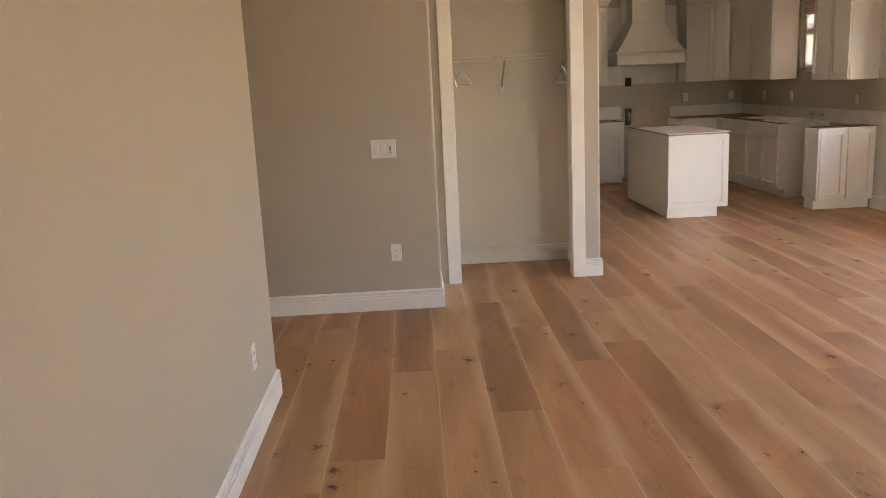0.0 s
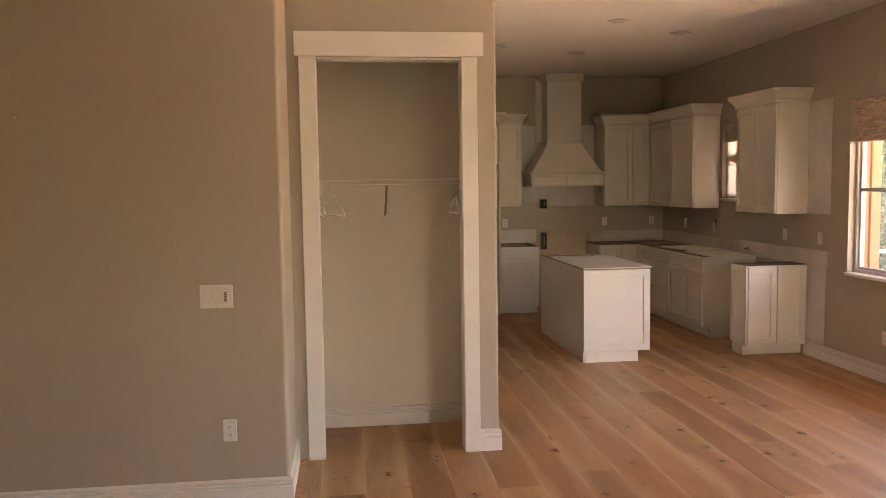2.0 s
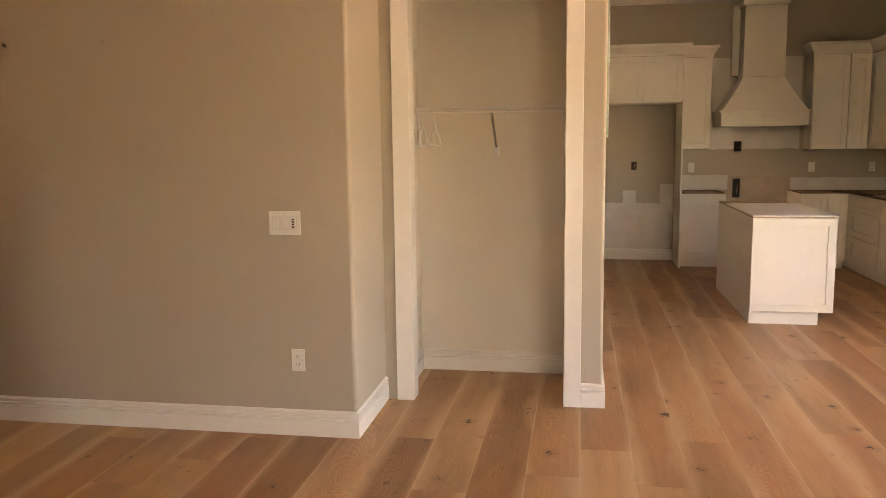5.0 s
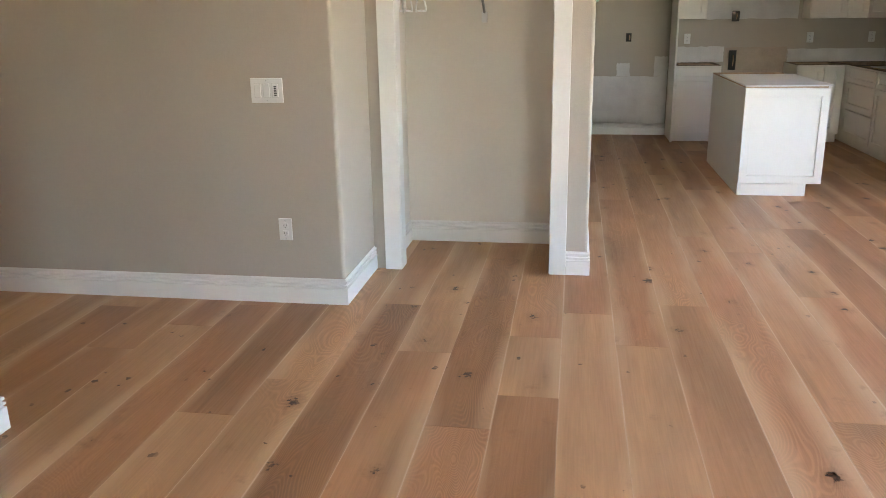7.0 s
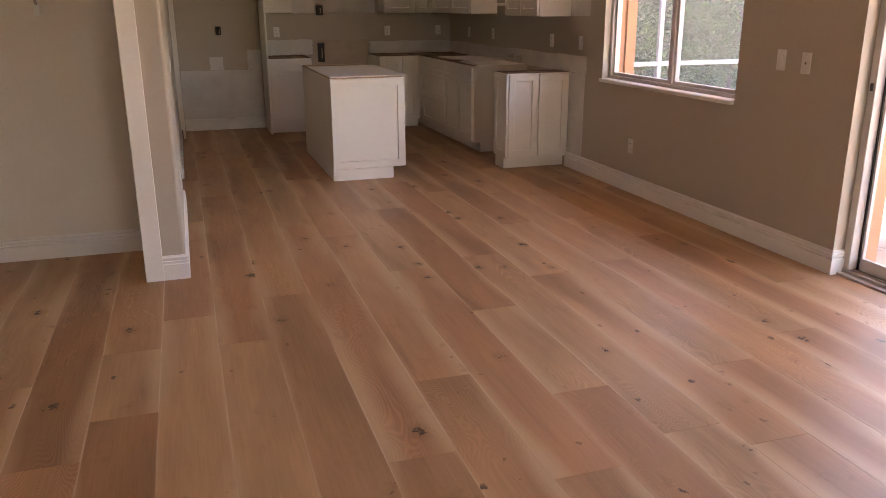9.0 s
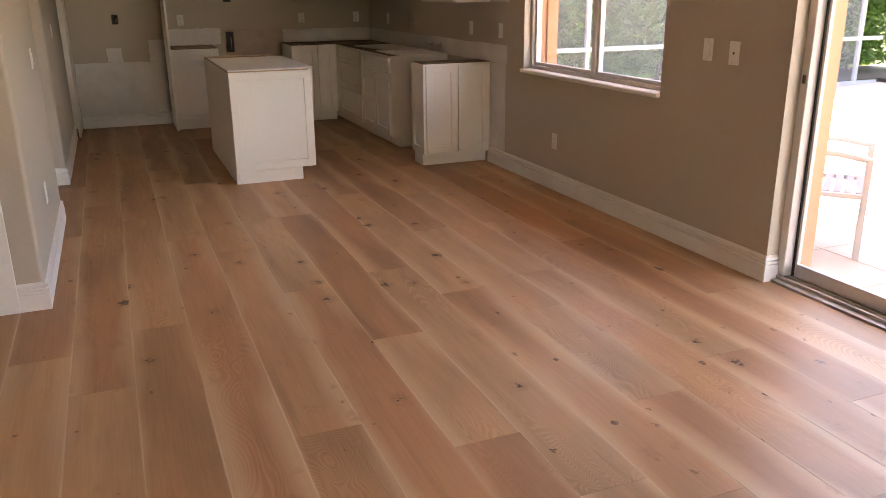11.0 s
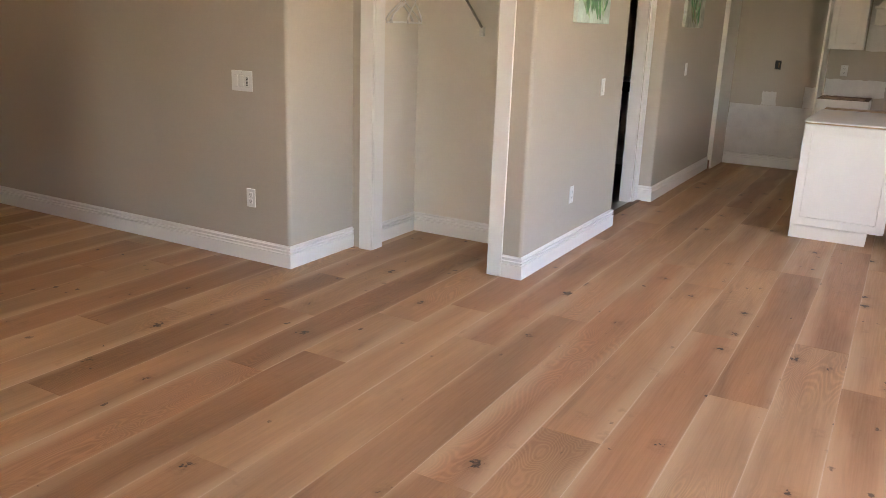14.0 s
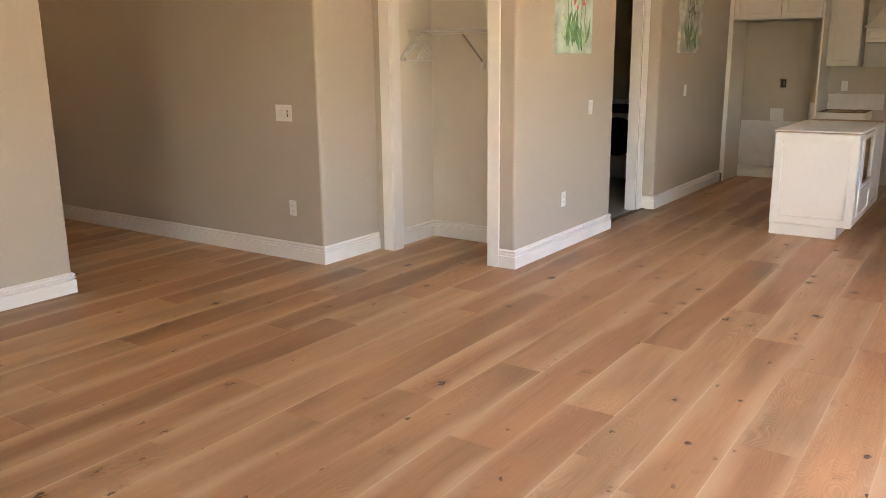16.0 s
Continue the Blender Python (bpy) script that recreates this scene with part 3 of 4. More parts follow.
def front_pose(face, a, z, depth):
    """face 's': looks to -y, a is x of the lower corner; face 'w': looks to -x, a is the larger y; face 'e': looks to +x."""
    if face == "s":
        return pose(a, depth, z)
    if face == "w":
        return pose(depth, a, z, 0, 0, -90)
    return pose(depth, a, z, 0, 0, 90)


def cabinet(name, x0, x1, y0, y1, z0, z1, face, fronts, label, category="cabinet", group="", toe=0.0, top="closed"):
    """fronts: rows (a0, a1, z0, z1, kind) along the face; a runs along x or y."""
    c = thing(name, ((x0 + x1) / 2, (y0 + y1) / 2, z0), label, category, group)
    bm = bmesh.new()
    zb = z0 + toe
    t = 0.018
    if top == "open":
        box(bm, x0, x0 + t, y0, y1, zb, z1)
        box(bm, x1 - t, x1, y0, y1, zb, z1)
        box(bm, x0 + t, x1 - t, y0, y0 + t, zb, z1)
        box(bm, x0 + t, x1 - t, y1 - t, y1, zb, z1)
        box(bm, x0 + t, x1 - t, y0 + t, y1 - t, zb, zb + t)
    else:
        box(bm, x0, x1, y0, y1, zb, z1, bevel=0.0015)
    part("body", bm, CAB, c)
    if top == "open":
        r = 0.09
        part("top_frame", boxes((x0 + 0.004, x1 - 0.004, y0 + 0.004, y0 + r, z1, z1 + 0.004), (x0 + 0.004, x1 - 0.004, y1 - r, y1 - 0.004, z1, z1 + 0.004), (x0 + 0.004, x0 + 0.05, y0 + r, y1 - r, z1, z1 + 0.004), (x1 - 0.05, x1 - 0.004, y0 + r, y1 - r, z1, z1 + 0.004)), RAWDARK, c, "bare brown plywood top frame")
        part("interior", boxes((x0 + t, x0 + t + 0.004, y0 + t, y1 - t, zb + t, z1 - 0.002), (x1 - t - 0.004, x1 - t, y0 + t, y1 - t, zb + t, z1 - 0.002), (x0 + t + 0.004, x1 - t - 0.004, y1 - t - 0.004, y1 - t, zb + t, z1 - 0.002)), RAW, c)
    if toe:
        d = 0.075
        e = {"s": (x0, x1, y0 + d, y1), "w": (x0 + d, x1, y0, y1), "e": (x0, x1 - d, y0, y1)}[face]
        part("toe_kick", boxes((e[0] + 0.001, e[1] - 0.001, e[2] + 0.001, e[3] - 0.001, z0, zb)), CAB, c)
    dep = {"s": y0 - 0.001, "w": x0 - 0.001, "e": x1 + 0.001}[face]
    for a0, a1, f0, f1, kind in fronts:
        w, h = a1 - a0 - 0.012, f1 - f0 - 0.012
        bm = shaker(w, h, 0.058 if h > 0.22 else 0.04)
        start = {"s": a0 + 0.006, "w": a1 - 0.006, "e": a0 + 0.006}[face]
        part(kind, turned(bm, front_pose(face, start, f0 + 0.006, dep)), CAB, c)
    return c


CROWN = [(0, 0), (0.012, 0), (0.012, 0.03), (0.02, 0.035), (0.03, 0.055), (0.05, 0.085), (0.066, 0.10), (0.066, 0.118), (0.072, 0.122), (0.072, 0.132), (0, 0.132)]


def crown(path, z, label):
    solid("crown_moulding", sweep(path, [(o, z + h) for o, h in CROWN]), CAB, label, "moulding")


# refrigerator niche
p = thing("tall_panel", (2.025, 11.8, 0), "tall white refrigerator side panel with filler strip", "cabinet panel")
part("board", boxes((2.03, 2.052, 11.49, NORTH - 0.004, 0, 2.45), bevel=0.001), CAB, p)
part("filler", boxes((2.002, 2.052, 11.47, 11.489, 0.10, 2.45), bevel=0.001), CAB, p)
# Dark brown block gives the shade of the toe gap below the filler.
part("toe_gap_shade", boxes((2.004, 2.029, 11.50, 11.6, 0, 0.10)), RAWDARK, p)
p = thing("tall_panel", (3.04, 11.8, 0), "tall white refrigerator side panel", "cabinet panel")
part("board", boxes((3.028, 3.048, 11.47, NORTH - 0.004, 0, 2.45), bevel=0.001), CAB, p)
cabinet("wall_cabinet", 2.054, 3.026, 11.49, NORTH - 0.004, 1.925, 2.45, "s", [(2.054, 2.586, 1.93, 2.445, "door"), (2.586, 3.026, 1.93, 2.445, "door")], "white two-door cabinet above the refrigerator space")
cabinet("wall_cabinet", 3.050, 3.39, 11.79, NORTH - 0.004, 1.385, 2.45, "s", [(3.052, 3.388, 1.387, 2.448, "door")], "narrow white single-door wall cabinet")
crown([(2.004, 11.468), (3.05, 11.468), (3.05, 11.77), (3.39, 11.77), (3.39, NORTH - 0.004)], 2.452, "white crown moulding over the niche cabinets")
cabinet("base_cabinet", 3.050, 3.55, 11.51, NORTH - 0.004, 0, 0.872, "s", [(3.056, 3.546, 0.115, 0.70, "door"), (3.056, 3.546, 0.705, 0.862, "drawer_front")], "white base cabinet with open unfinished top", toe=0.10, top="open")
cabinet("base_cabinet", 4.36, 4.875, 11.51, NORTH - 0.004, 0, 0.872, "s", [(4.365, 4.65, 0.115, 0.862, "door"), (4.65, 4.85, 0.115, 0.862, "door")], "white base cabinet with open unfinished top", toe=0.10, top="open")
cabinet("corner_cabinet", 4.88, EAST - 0.004, 11.36, NORTH - 0.004, 0, 0.872, "w", [], "white corner base cabinet without worktop", toe=0.10, top="open")
cabinet("base_cabinet", 4.88, EAST - 0.004, 10.47, 11.355, 0, 0.872, "w", [(10.475, 11.35, 0.705, 0.862, "drawer_front"), (10.475, 11.35, 0.415, 0.70, "drawer_front"), (10.475, 11.35, 0.115, 0.41, "drawer_front")], "white three-drawer base cabinet without worktop", toe=0.10, top="open")
cabinet("sink_cabinet", 4.88, EAST - 0.004, 9.55, 10.465, 0, 0.872, "w", [(9.555, 10.46, 0.705, 0.862, "drawer_front"), (9.555, 10.008, 0.115, 0.70, "door"), (10.008, 10.46, 0.115, 0.70, "door")], "white sink base cabinet with two doors", toe=0.10, top="open")
s = solid("loose_board", boxes((4.93, 5.40, 9.42, 10.15, 0.878, 0.890), bevel=0.002), SHEET, "loose white board lying on sink cabinet", "board")
s = solid("loose_board", turned(boxes((-0.22, 0.22, -0.38, 0.38, 0.0, 0.010), bevel=0.002), pose(5.16, 10.42, 0.891, 0, 0, 9)), SHEET, "second loose white board lying askew", "board")
# peninsula end cabinet
c = cabinet("peninsula_cabinet", 4.86, EAST - 0.004, 8.59, 8.87, 0, 0.872, "s", [(4.862, 5.158, 0.115, 0.866, "door"), (5.158, 5.455, 0.115, 0.866, "door")], "shallow white two-door cabinet with open raw top", toe=0.10, top="open")
part("end_panel", turned(shaker(0.30, 0.755), front_pose("w", 8.87, 0.113, 4.859)), CAB, c)
# wall cabinets on the right
cabinet("wall_cabinet", 4.51, 5.135, 11.79, NORTH - 0.004, 1.37, 2.45, "s", [(4.512, 4.90, 1.372, 2.448, "door"), (4.90, 5.13, 1.372, 2.448, "door")], "white two-door wall cabinet beside hood")
cabinet("wall_cabinet", 5.155, EAST - 0.004, 10.42, NORTH - 0.004, 1.37, 2.45, "w", [(10.425, 11.08, 1.372, 2.448, "door"), (11.08, 11.765, 1.372, 2.448, "door")], "white wall cabinet run into the corner")
crown([(4.51, NORTH - 0.004), (4.51, 11.77), (5.135, 11.77), (5.135, 10.42), (EAST - 0.004, 10.42)], 2.452, "white crown moulding over corner wall cabinets")
cabinet("wall_cabinet", 5.155, EAST - 0.004, 8.60, 9.38, 1.362, 2.415, "w", [(8.605, 8.99, 1.364, 2.413, "door"), (8.99, 9.375, 1.364, 2.413, "door")], "white wall cabinet standing alone between windows")
crown([(EAST - 0.004, 9.38), (5.135, 9.38), (5.135, 8.60), (EAST - 0.004, 8.60)], 2.417, "white crown moulding over lone wall cabinet")

# island
isl = thing("kitchen_island", (3.58, 9.4, 0), "white shaker kitchen island without worktop", "kitchen island")
for nm, r in (("side_panel", (3.257, 3.275, 8.61, 10.21, 0.0, 0.872)), ("end_panel", (3.275, 3.88, 8.61, 8.628, 0.10, 0.872)), ("end_panel", (3.275, 3.88, 10.192, 10.21, 0.10, 0.872)),
              ("stile", (3.862, 3.88, 8.628, 8.90, 0.10, 0.872)), ("stile", (3.862, 3.88, 9.55, 10.192, 0.10, 0.872)), ("rail", (3.862, 3.88, 8.90, 9.55, 0.10, 0.38)), ("rail", (3.862, 3.88, 8.90, 9.55, 0.82, 0.872)), ("bottom", (3.275, 3.862, 8.628, 10.192, 0.10, 0.118))):
    part(nm, boxes(r), CAB, isl)
part("toe_kick", boxes((3.276, 3.79, 8.605, 10.20, 0, 0.099)), CAB, isl)
part("front_panel", turned(shaker(0.642, 0.765, 0.062), pose(3.257, 8.609, 0.105)), CAB, isl)
part("interior", boxes((3.276, 3.28, 8.63, 10.19, 0.12, 0.868), (3.30, 3.86, 8.88, 8.895, 0.12, 0.868), (3.30, 3.86, 9.555, 9.57, 0.12, 0.868), (3.281, 3.86, 8.9, 9.55, 0.36, 0.375)), RAW, isl, "raw plywood inside of the open cabinet")
part("top_frame", boxes((3.258, 3.33, 8.60, 10.21, 0.873, 0.885), (3.33, 3.80, 10.08, 10.21, 0.873, 0.885), (3.80, 3.879, 8.60, 10.21, 0.873, 0.885), (3.33, 3.80, 8.60, 8.70, 0.873, 0.885)), RAW, isl, "bare plywood top frame")
for a, b, z0, z1 in ((8.63, 8.89, 0.115, 0.866), (8.90, 9.55, 0.115, 0.375), (9.56, 10.19, 0.115, 0.866)):
    part("door", turned(shaker(b - a, z1 - z0, 0.05), front_pose("e", a, z0, 3.881)), CAB, isl)
part("niche_frame", boxes((3.881, 3.90, 8.90, 8.955, 0.39, 0.85), (3.881, 3.90, 9.50, 9.55, 0.39, 0.85), (3.881, 3.90, 8.955, 9.50, 0.39, 0.43), (3.881, 3.90, 8.955, 9.50, 0.81, 0.85)), CAB, isl)
solid("loose_board", boxes((3.250, 3.912, 8.572, 9.80, 0.886, 0.897), bevel=0.002), SHEET, "white board sheet covering the island top", "board")

# range hood
hood = thing("range_hood", (3.95, 11.83, 1.64), "white wooden range hood tapering to a chimney", "range hood")
hx0, hx1, hy = 3.47, 4.425, 11.56
part("band", boxes((hx0, hx1, hy, NORTH - 0.004, 1.645, 1.80), bevel=0.002), CAB, hood)
for a, b in ((hx0 + 0.01, 3.94), (3.945, hx1 - 0.01)):
    part("band_panel", turned(shaker(b - a, 0.12, 0.022, 0.010), pose(a, hy - 0.0005, 1.662)), CAB, hood)
part("ledge", boxes((hx0 - 0.022, hx1 + 0.022, hy - 0.03, NORTH - 0.004, 1.801, 1.826), bevel=0.004), CAB, hood)
bm = bmesh.new()
prof = []
for k in range(9):
    t = k / 8
    e = (1 - t) ** 1.12
    prof.append((3.735 - (3.735 - hx0 - 0.01) * e, 4.195 + (hx1 - 0.01 - 4.195) * e, 11.76 - (11.76 - hy - 0.01) * e, 1.827 + 0.383 * t))
rings = [[bm.verts.new(v) for v in ((a, y, z), (b, y, z), (b, NORTH - 0.004, z), (a, NORTH - 0.004, z))] for a, b, y, z in prof]
for r0, r1 in zip(rings, rings[1:]):
    for i in range(4):
        bm.faces.new((r0[i], r0[(i + 1) % 4], r1[(i + 1) % 4], r1[i]))
bm.faces.new(rings[0]), bm.faces.new(rings[-1])
part("tapered_body", bm, CAB, hood)
part("neck_trim", boxes((3.727, 4.203, 11.752, NORTH - 0.004, 2.211, 2.235), bevel=0.003), CAB, hood)
part("chimney", boxes((3.735, 4.195, 11.76, NORTH - 0.004, 2.236, 3.02), bevel=0.002), CAB, hood)
part("top_trim", boxes((3.712, 4.218, 11.738, NORTH - 0.004, 3.021, TOP - 0.002), bevel=0.003), CAB, hood)
part("backing", boxes((3.65, 3.732, 12.03, NORTH - 0.004, 2.24, 3.06), bevel=0.002), CAB, hood)


# ---- switches, sockets, boxes ----
def plate(at, face, w, h, kind, label):
    """A wall plate centred at 'at'; face as in front_pose."""
    m = front_pose(face, 0, 0, 0)
    m.translation = at
    t = thing("wall_plate", at, label, "outlet" if kind == "outlet" else "light switch", group="wall plates")
    part("plate", turned(boxes((-w / 2, w / 2, -0.006, 0, -h / 2, h / 2), bevel=0.0025), m), PLASTIC, t)
    if kind == "outlet":
        for dz in (-0.021, 0.021):
            r = part("receptacle", turned(boxes((-0.016, 0.016, -0.0085, -0.0055, dz - 0.015, dz + 0.015), bevel=0.002), m), PLASTIC, t)
            part("slot", turned(boxes((-0.008, -0.0055, -0.009, -0.0083, dz - 0.004, dz + 0.006), (0.0055, 0.008, -0.009, -0.0083, dz - 0.004, dz + 0.006), (-0.0025, 0.0025, -0.009, -0.0083, dz - 0.011, dz - 0.007)), m), DARK, r)
    else:
        n = {"switch": 1, "triple": 3, "jack": 0}[kind]
        for k in range(n):
            cx = (k - (n - 1) / 2) * 0.046
            part("rocker", turned(boxes((cx - 0.0165, cx + 0.0165, -0.010, -0.0055, -0.034, 0.034), bevel=0.002), m), PLASTIC, t)
            part("rocker_gap", turned(boxes((cx - 0.0185, cx + 0.0185, -0.0066, -0.0058, -0.036, 0.036)), m), LENS, t)
            if kind == "triple" and k == 2:
                for j in range(6):
                    part("key", turned(boxes((cx - 0.007, cx + 0.007, -0.0115, -0.0098, -0.026 + j * 0.0085, -0.0205 + j * 0.0085)), m), DARK, t)
        if kind == "jack":
            part("jack", turned(boxes((-0.006, 0.006, -0.010, -0.0055, -0.006, 0.006), bevel=0.002), m), DARK, t)
    for dz in (-h / 2 + 0.012, h / 2 - 0.012):
        part("screw", turned(boxes((-0.003, 0.003, -0.0075, -0.0058, dz - 0.003, dz + 0.003), bevel=0.001), m), METAL, t)


plate((0.395, 5.685, 1.12), "s", 0.168, 0.122, "triple", "white triple switch plate with timer keypad")
plate((0.44, 5.685, 0.405), "s", 0.072, 0.118, "outlet", "white duplex outlet on greige wall")
plate((-0.165, 3.71, 0.38), "e", 0.072, 0.118, "outlet", "white outlet on the wall beside entry")
plate((2.01, 7.57, 1.105), "e", 0.075, 0.118, "switch", "white rocker switch on hall wall")
plate((2.01, 7.11, 0.405), "e", 0.072, 0.118, "outlet", "white outlet low on hall wall")
plate((2.0, 9.99, 1.16), "e", 0.072, 0.118, "switch", "white switch beside second painting")
plate((EAST, 5.825, 1.145), "w", 0.075, 0.12, "switch", "white switch beside sliding door")
plate((EAST, 5.62, 1.138), "w", 0.075, 0.12, "jack", "white cover plate with single jack")
plate((EAST, 7.45, 0.37), "w", 0.072, 0.118, "outlet", "white outlet below the window")
for y, z, k in ((8.99, 1.137, "outlet"), (8.39, 1.136, "switch"), (10.54, 1.15, "outlet"), (11.35, 1.15, "outlet")):
    plate((EAST, y, z), "w", 0.072, 0.118, k, "white plate above the removed worktop")
for x in (3.228, 4.623, 5.30):
    plate((x, NORTH, 1.155), "s", 0.072, 0.118, "outlet", "white outlet on kitchen back wall")


def open_box(x, z, w, h, label):
    t = thing("electrical_box", (x, NORTH - 0.004, z), label, "electrical box")
    part("rim", boxes((x - w / 2, x - w / 2 + 0.006, NORTH - 0.012, NORTH - 0.004, z - h / 2, z + h / 2), (x + w / 2 - 0.006, x + w / 2, NORTH - 0.012, NORTH - 0.004, z - h / 2, z + h / 2),
                      (x - w / 2 + 0.006, x + w / 2 - 0.006, NORTH - 0.012, NORTH - 0.004, z - h / 2, z - h / 2 + 0.006), (x - w / 2 + 0.006, x + w / 2 - 0.006, NORTH - 0.012, NORTH - 0.004, z + h / 2 - 0.006, z + h / 2)), BOXMAT, t)
    part("back", boxes((x - w / 2 + 0.006, x + w / 2 - 0.006, NORTH - 0.0065, NORTH - 0.004, z - h / 2 + 0.006, z + h / 2 - 0.006)), DARK, t)
    part("wire", tube([(x + 0.008, NORTH - 0.010, z - h * 0.3), (x + 0.012, NORTH - 0.02, z), (x + 0.009, NORTH - 0.010, z + h * 0.25)], 0.006), RAW, t)


open_box(3.766, 1.408, 0.085, 0.12, "dark open electrical box with loose wire")
open_box(3.764, 0.90, 0.085, 0.23, "tall dark open electrical box in wall")
open_box(2.538, 1.18, 0.065, 0.10, "open electrical box in refrigerator niche")
for y in (9.72, 9.95):
    v = thing("stop_valve", (EAST - 0.02, y, 0.93), "small metal water stop valve stub", "valve")
    part("pipe", tube([(EAST - 0.004, y, 0.94), (EAST - 0.05, y, 0.94)], 0.011, sides=8), METAL, v)
    part("escutcheon", turned(tube([(0, 0, 0), (0, 0, 0.006)], 0.028, sides=14), pose(EAST - 0.006, y, 0.94, 0, 90, 0)), METAL, v)

for x in (-0.547, -1.108):
    solid("nail", tube([(x, 5.686, 2.045), (x + 0.004, 5.655, 2.05)], 0.004), METAL, "bent picture nail in greige wall", "nail")

# ---- closet contents ----
shelf = thing("wire_shelf", (1.36, 6.8, 1.70), "white coated wire shelf across closet", "shelf")
for y, z in ((6.665, 1.72), (6.665, 1.69), (6.975, 1.72), (6.82, 1.715)):
    part("rail", tube([(0.834, y, z), (1.886, y, z)], 0.0038), PLASTIC, shelf)
wire = mesh_of("wire", tube([(0, 6.665, 1.724), (0, 6.975, 1.724)], 0.0018, sides=5), PLASTIC)
for k in range(40):
    w = new("wire", wire)
    w.parent = shelf
    w.matrix_parent_inverse = Matrix.Translation(-Vector(shelf.location))
    w.location.x = 0.845 + k * 0.0263
for k in range(4):
    part("spacer", tube([(0.86 + k * 0.33, 6.665, 1.69), (0.86 + k * 0.33, 6.665, 1.722)], 0.003), PLASTIC, shelf)
part("brace", boxes((1.340, 1.350, 6.668, 6.674, 1.675, 1.70)), METAL, shelf)
part("brace_arm", tube([(1.345, 6.668, 1.69), (1.345, 6.968, 1.475)], 0.008, sides=8), STEELGREY, shelf, "grey steel diagonal brace")
part("brace_foot", boxes((1.328, 1.362, 6.955, 6.983, 1.42, 1.485), bevel=0.004), PLASTIC, shelf)


def hanger(x, y, z, turn, mat, label, tilt=0.0):
    h = thing("coat_hanger", (0, 0, 0), label, "coat hanger", group="hangers in closet")
    hook = [(0.0, 0, -0.055), (0.0, 0, -0.02)] + [(0.022 * math.sin(a), 0, 0.022 * math.cos(a) * 1.0) for a in [radians(d) for d in range(200, -60, -26)]]
    part("hook", tube(hook, 0.0028), METAL if mat is not PLASTIC else PLASTIC, h)
    body = [(0, 0, -0.055), (0.07, 0, -0.085), (0.17, 0, -0.135), (0.205, 0, -0.165), (0.195, 0, -0.182), (0.0, 0, -0.178), (-0.195, 0, -0.182), (-0.205, 0, -0.165), (-0.17, 0, -0.135), (-0.07, 0, -0.085), (0, 0, -0.055)]
    part("frame", tube(body, 0.0055), mat, h)
    h.matrix_basis = pose(x, y, z, 0, tilt, turn)
    return h


for x, turn in ((0.885, 97), (0.90, 104), (0.925, 95), (1.00, 109)):
    hanger(x, 6.664, 1.674, turn, PLASTIC, "white plastic coat hanger on wire shelf")
for x, turn in ((1.79, 94), (1.805, 86), (1.82, 97), (1.835, 90)):
    h = hanger(x, 6.664, 1.674, turn, PLASTIC, "clip hanger with dark hook on wire shelf")
    part("clip", boxes((-0.11, -0.08, -0.012, 0.012, -0.21, -0.172), bevel=0.003), DARK, h)
    part("clip", boxes((0.08, 0.11, -0.012, 0.012, -0.21, -0.172), bevel=0.003), DARK, h)


# ---- paintings ----
def leaf_shape(bm, base, length, width, angle, bend, d):
    """A flat curved brush leaf lying d in front of the canvas, in y and z."""
    n, left, right = 7, [], []
    for k in range(n + 1):
        t = k / n
        a = radians(angle + bend * t)
        c = (base[0] + length * t * math.sin(a), base[1] + length * t * math.cos(a))
        w = width * math.sin(math.pi * min(0.98, t * 0.9 + 0.08))
        left.append((c[0] - w * math.cos(a), c[1] + w * math.sin(a)))
        right.append((c[0] + w * math.cos(a), c[1] - w * math.sin(a)))
    vs = [bm.verts.new((d, y, z)) for y, z in left + right[::-1]]
    bm.faces.new(vs)
    return bm


def painting(x, y0, y1, z0, z1, label, seed, warm):
    rnd = random.Random(seed)
    p = thing("canvas_painting", (x, (y0 + y1) / 2, z0), label, "painting", group="botanical paintings")
    part("canvas", boxes((x, x + 0.03, y0, y1, z0, z1), bevel=0.003), CANVAS if warm else CANVAS_GREY, p)
    ym, d = (y0 + y1) / 2, x + 0.0312
    for i in range(16):
        part("leaf", leaf_shape(bmesh.new(), (ym + rnd.uniform(-0.16, 0.16), z0 + rnd.uniform(0.02, 0.12)), rnd.uniform(0.16, 0.3), rnd.uniform(0.015, 0.032), rnd.uniform(-55, 55), rnd.uniform(-30, 30), d + i * 0.0003),
             rnd.choice((PAINT_GREEN, PAINT_PALE, PAINT_GREEN if warm else PAINT_GREY)), p)
    for i in range(4):
        part("stem", leaf_shape(bmesh.new(), (ym - 0.12 + 0.08 * i, z0 + 0.1), rnd.uniform(0.35, 0.52), 0.006, rnd.uniform(-14, 14), rnd.uniform(-8, 8), d + 0.0055), PAINT_GREEN if warm else PAINT_GREY, p)
    for i in range(26):
        c = (ym + rnd.uniform(-0.17, 0.17), z0 + rnd.uniform(0.36, 0.66))
        part("petal", leaf_shape(bmesh.new(), c, rnd.uniform(0.05, 0.09), rnd.uniform(0.012, 0.022), rnd.uniform(0, 360), 20, d + 0.006 + i * 0.0002), PAINT_PINK if warm and i < 16 else PAINT_PALE if warm else PAINT_GREY, p)


painting(2.0105, 6.895, 7.50, 1.532, 2.40, "square-edged canvas painting of pink lilies and green leaves", 4, True)
painting(2.0005, 9.66, 10.36, 1.545, 2.40, "canvas painting of olive water plants in pale green", 9, False)

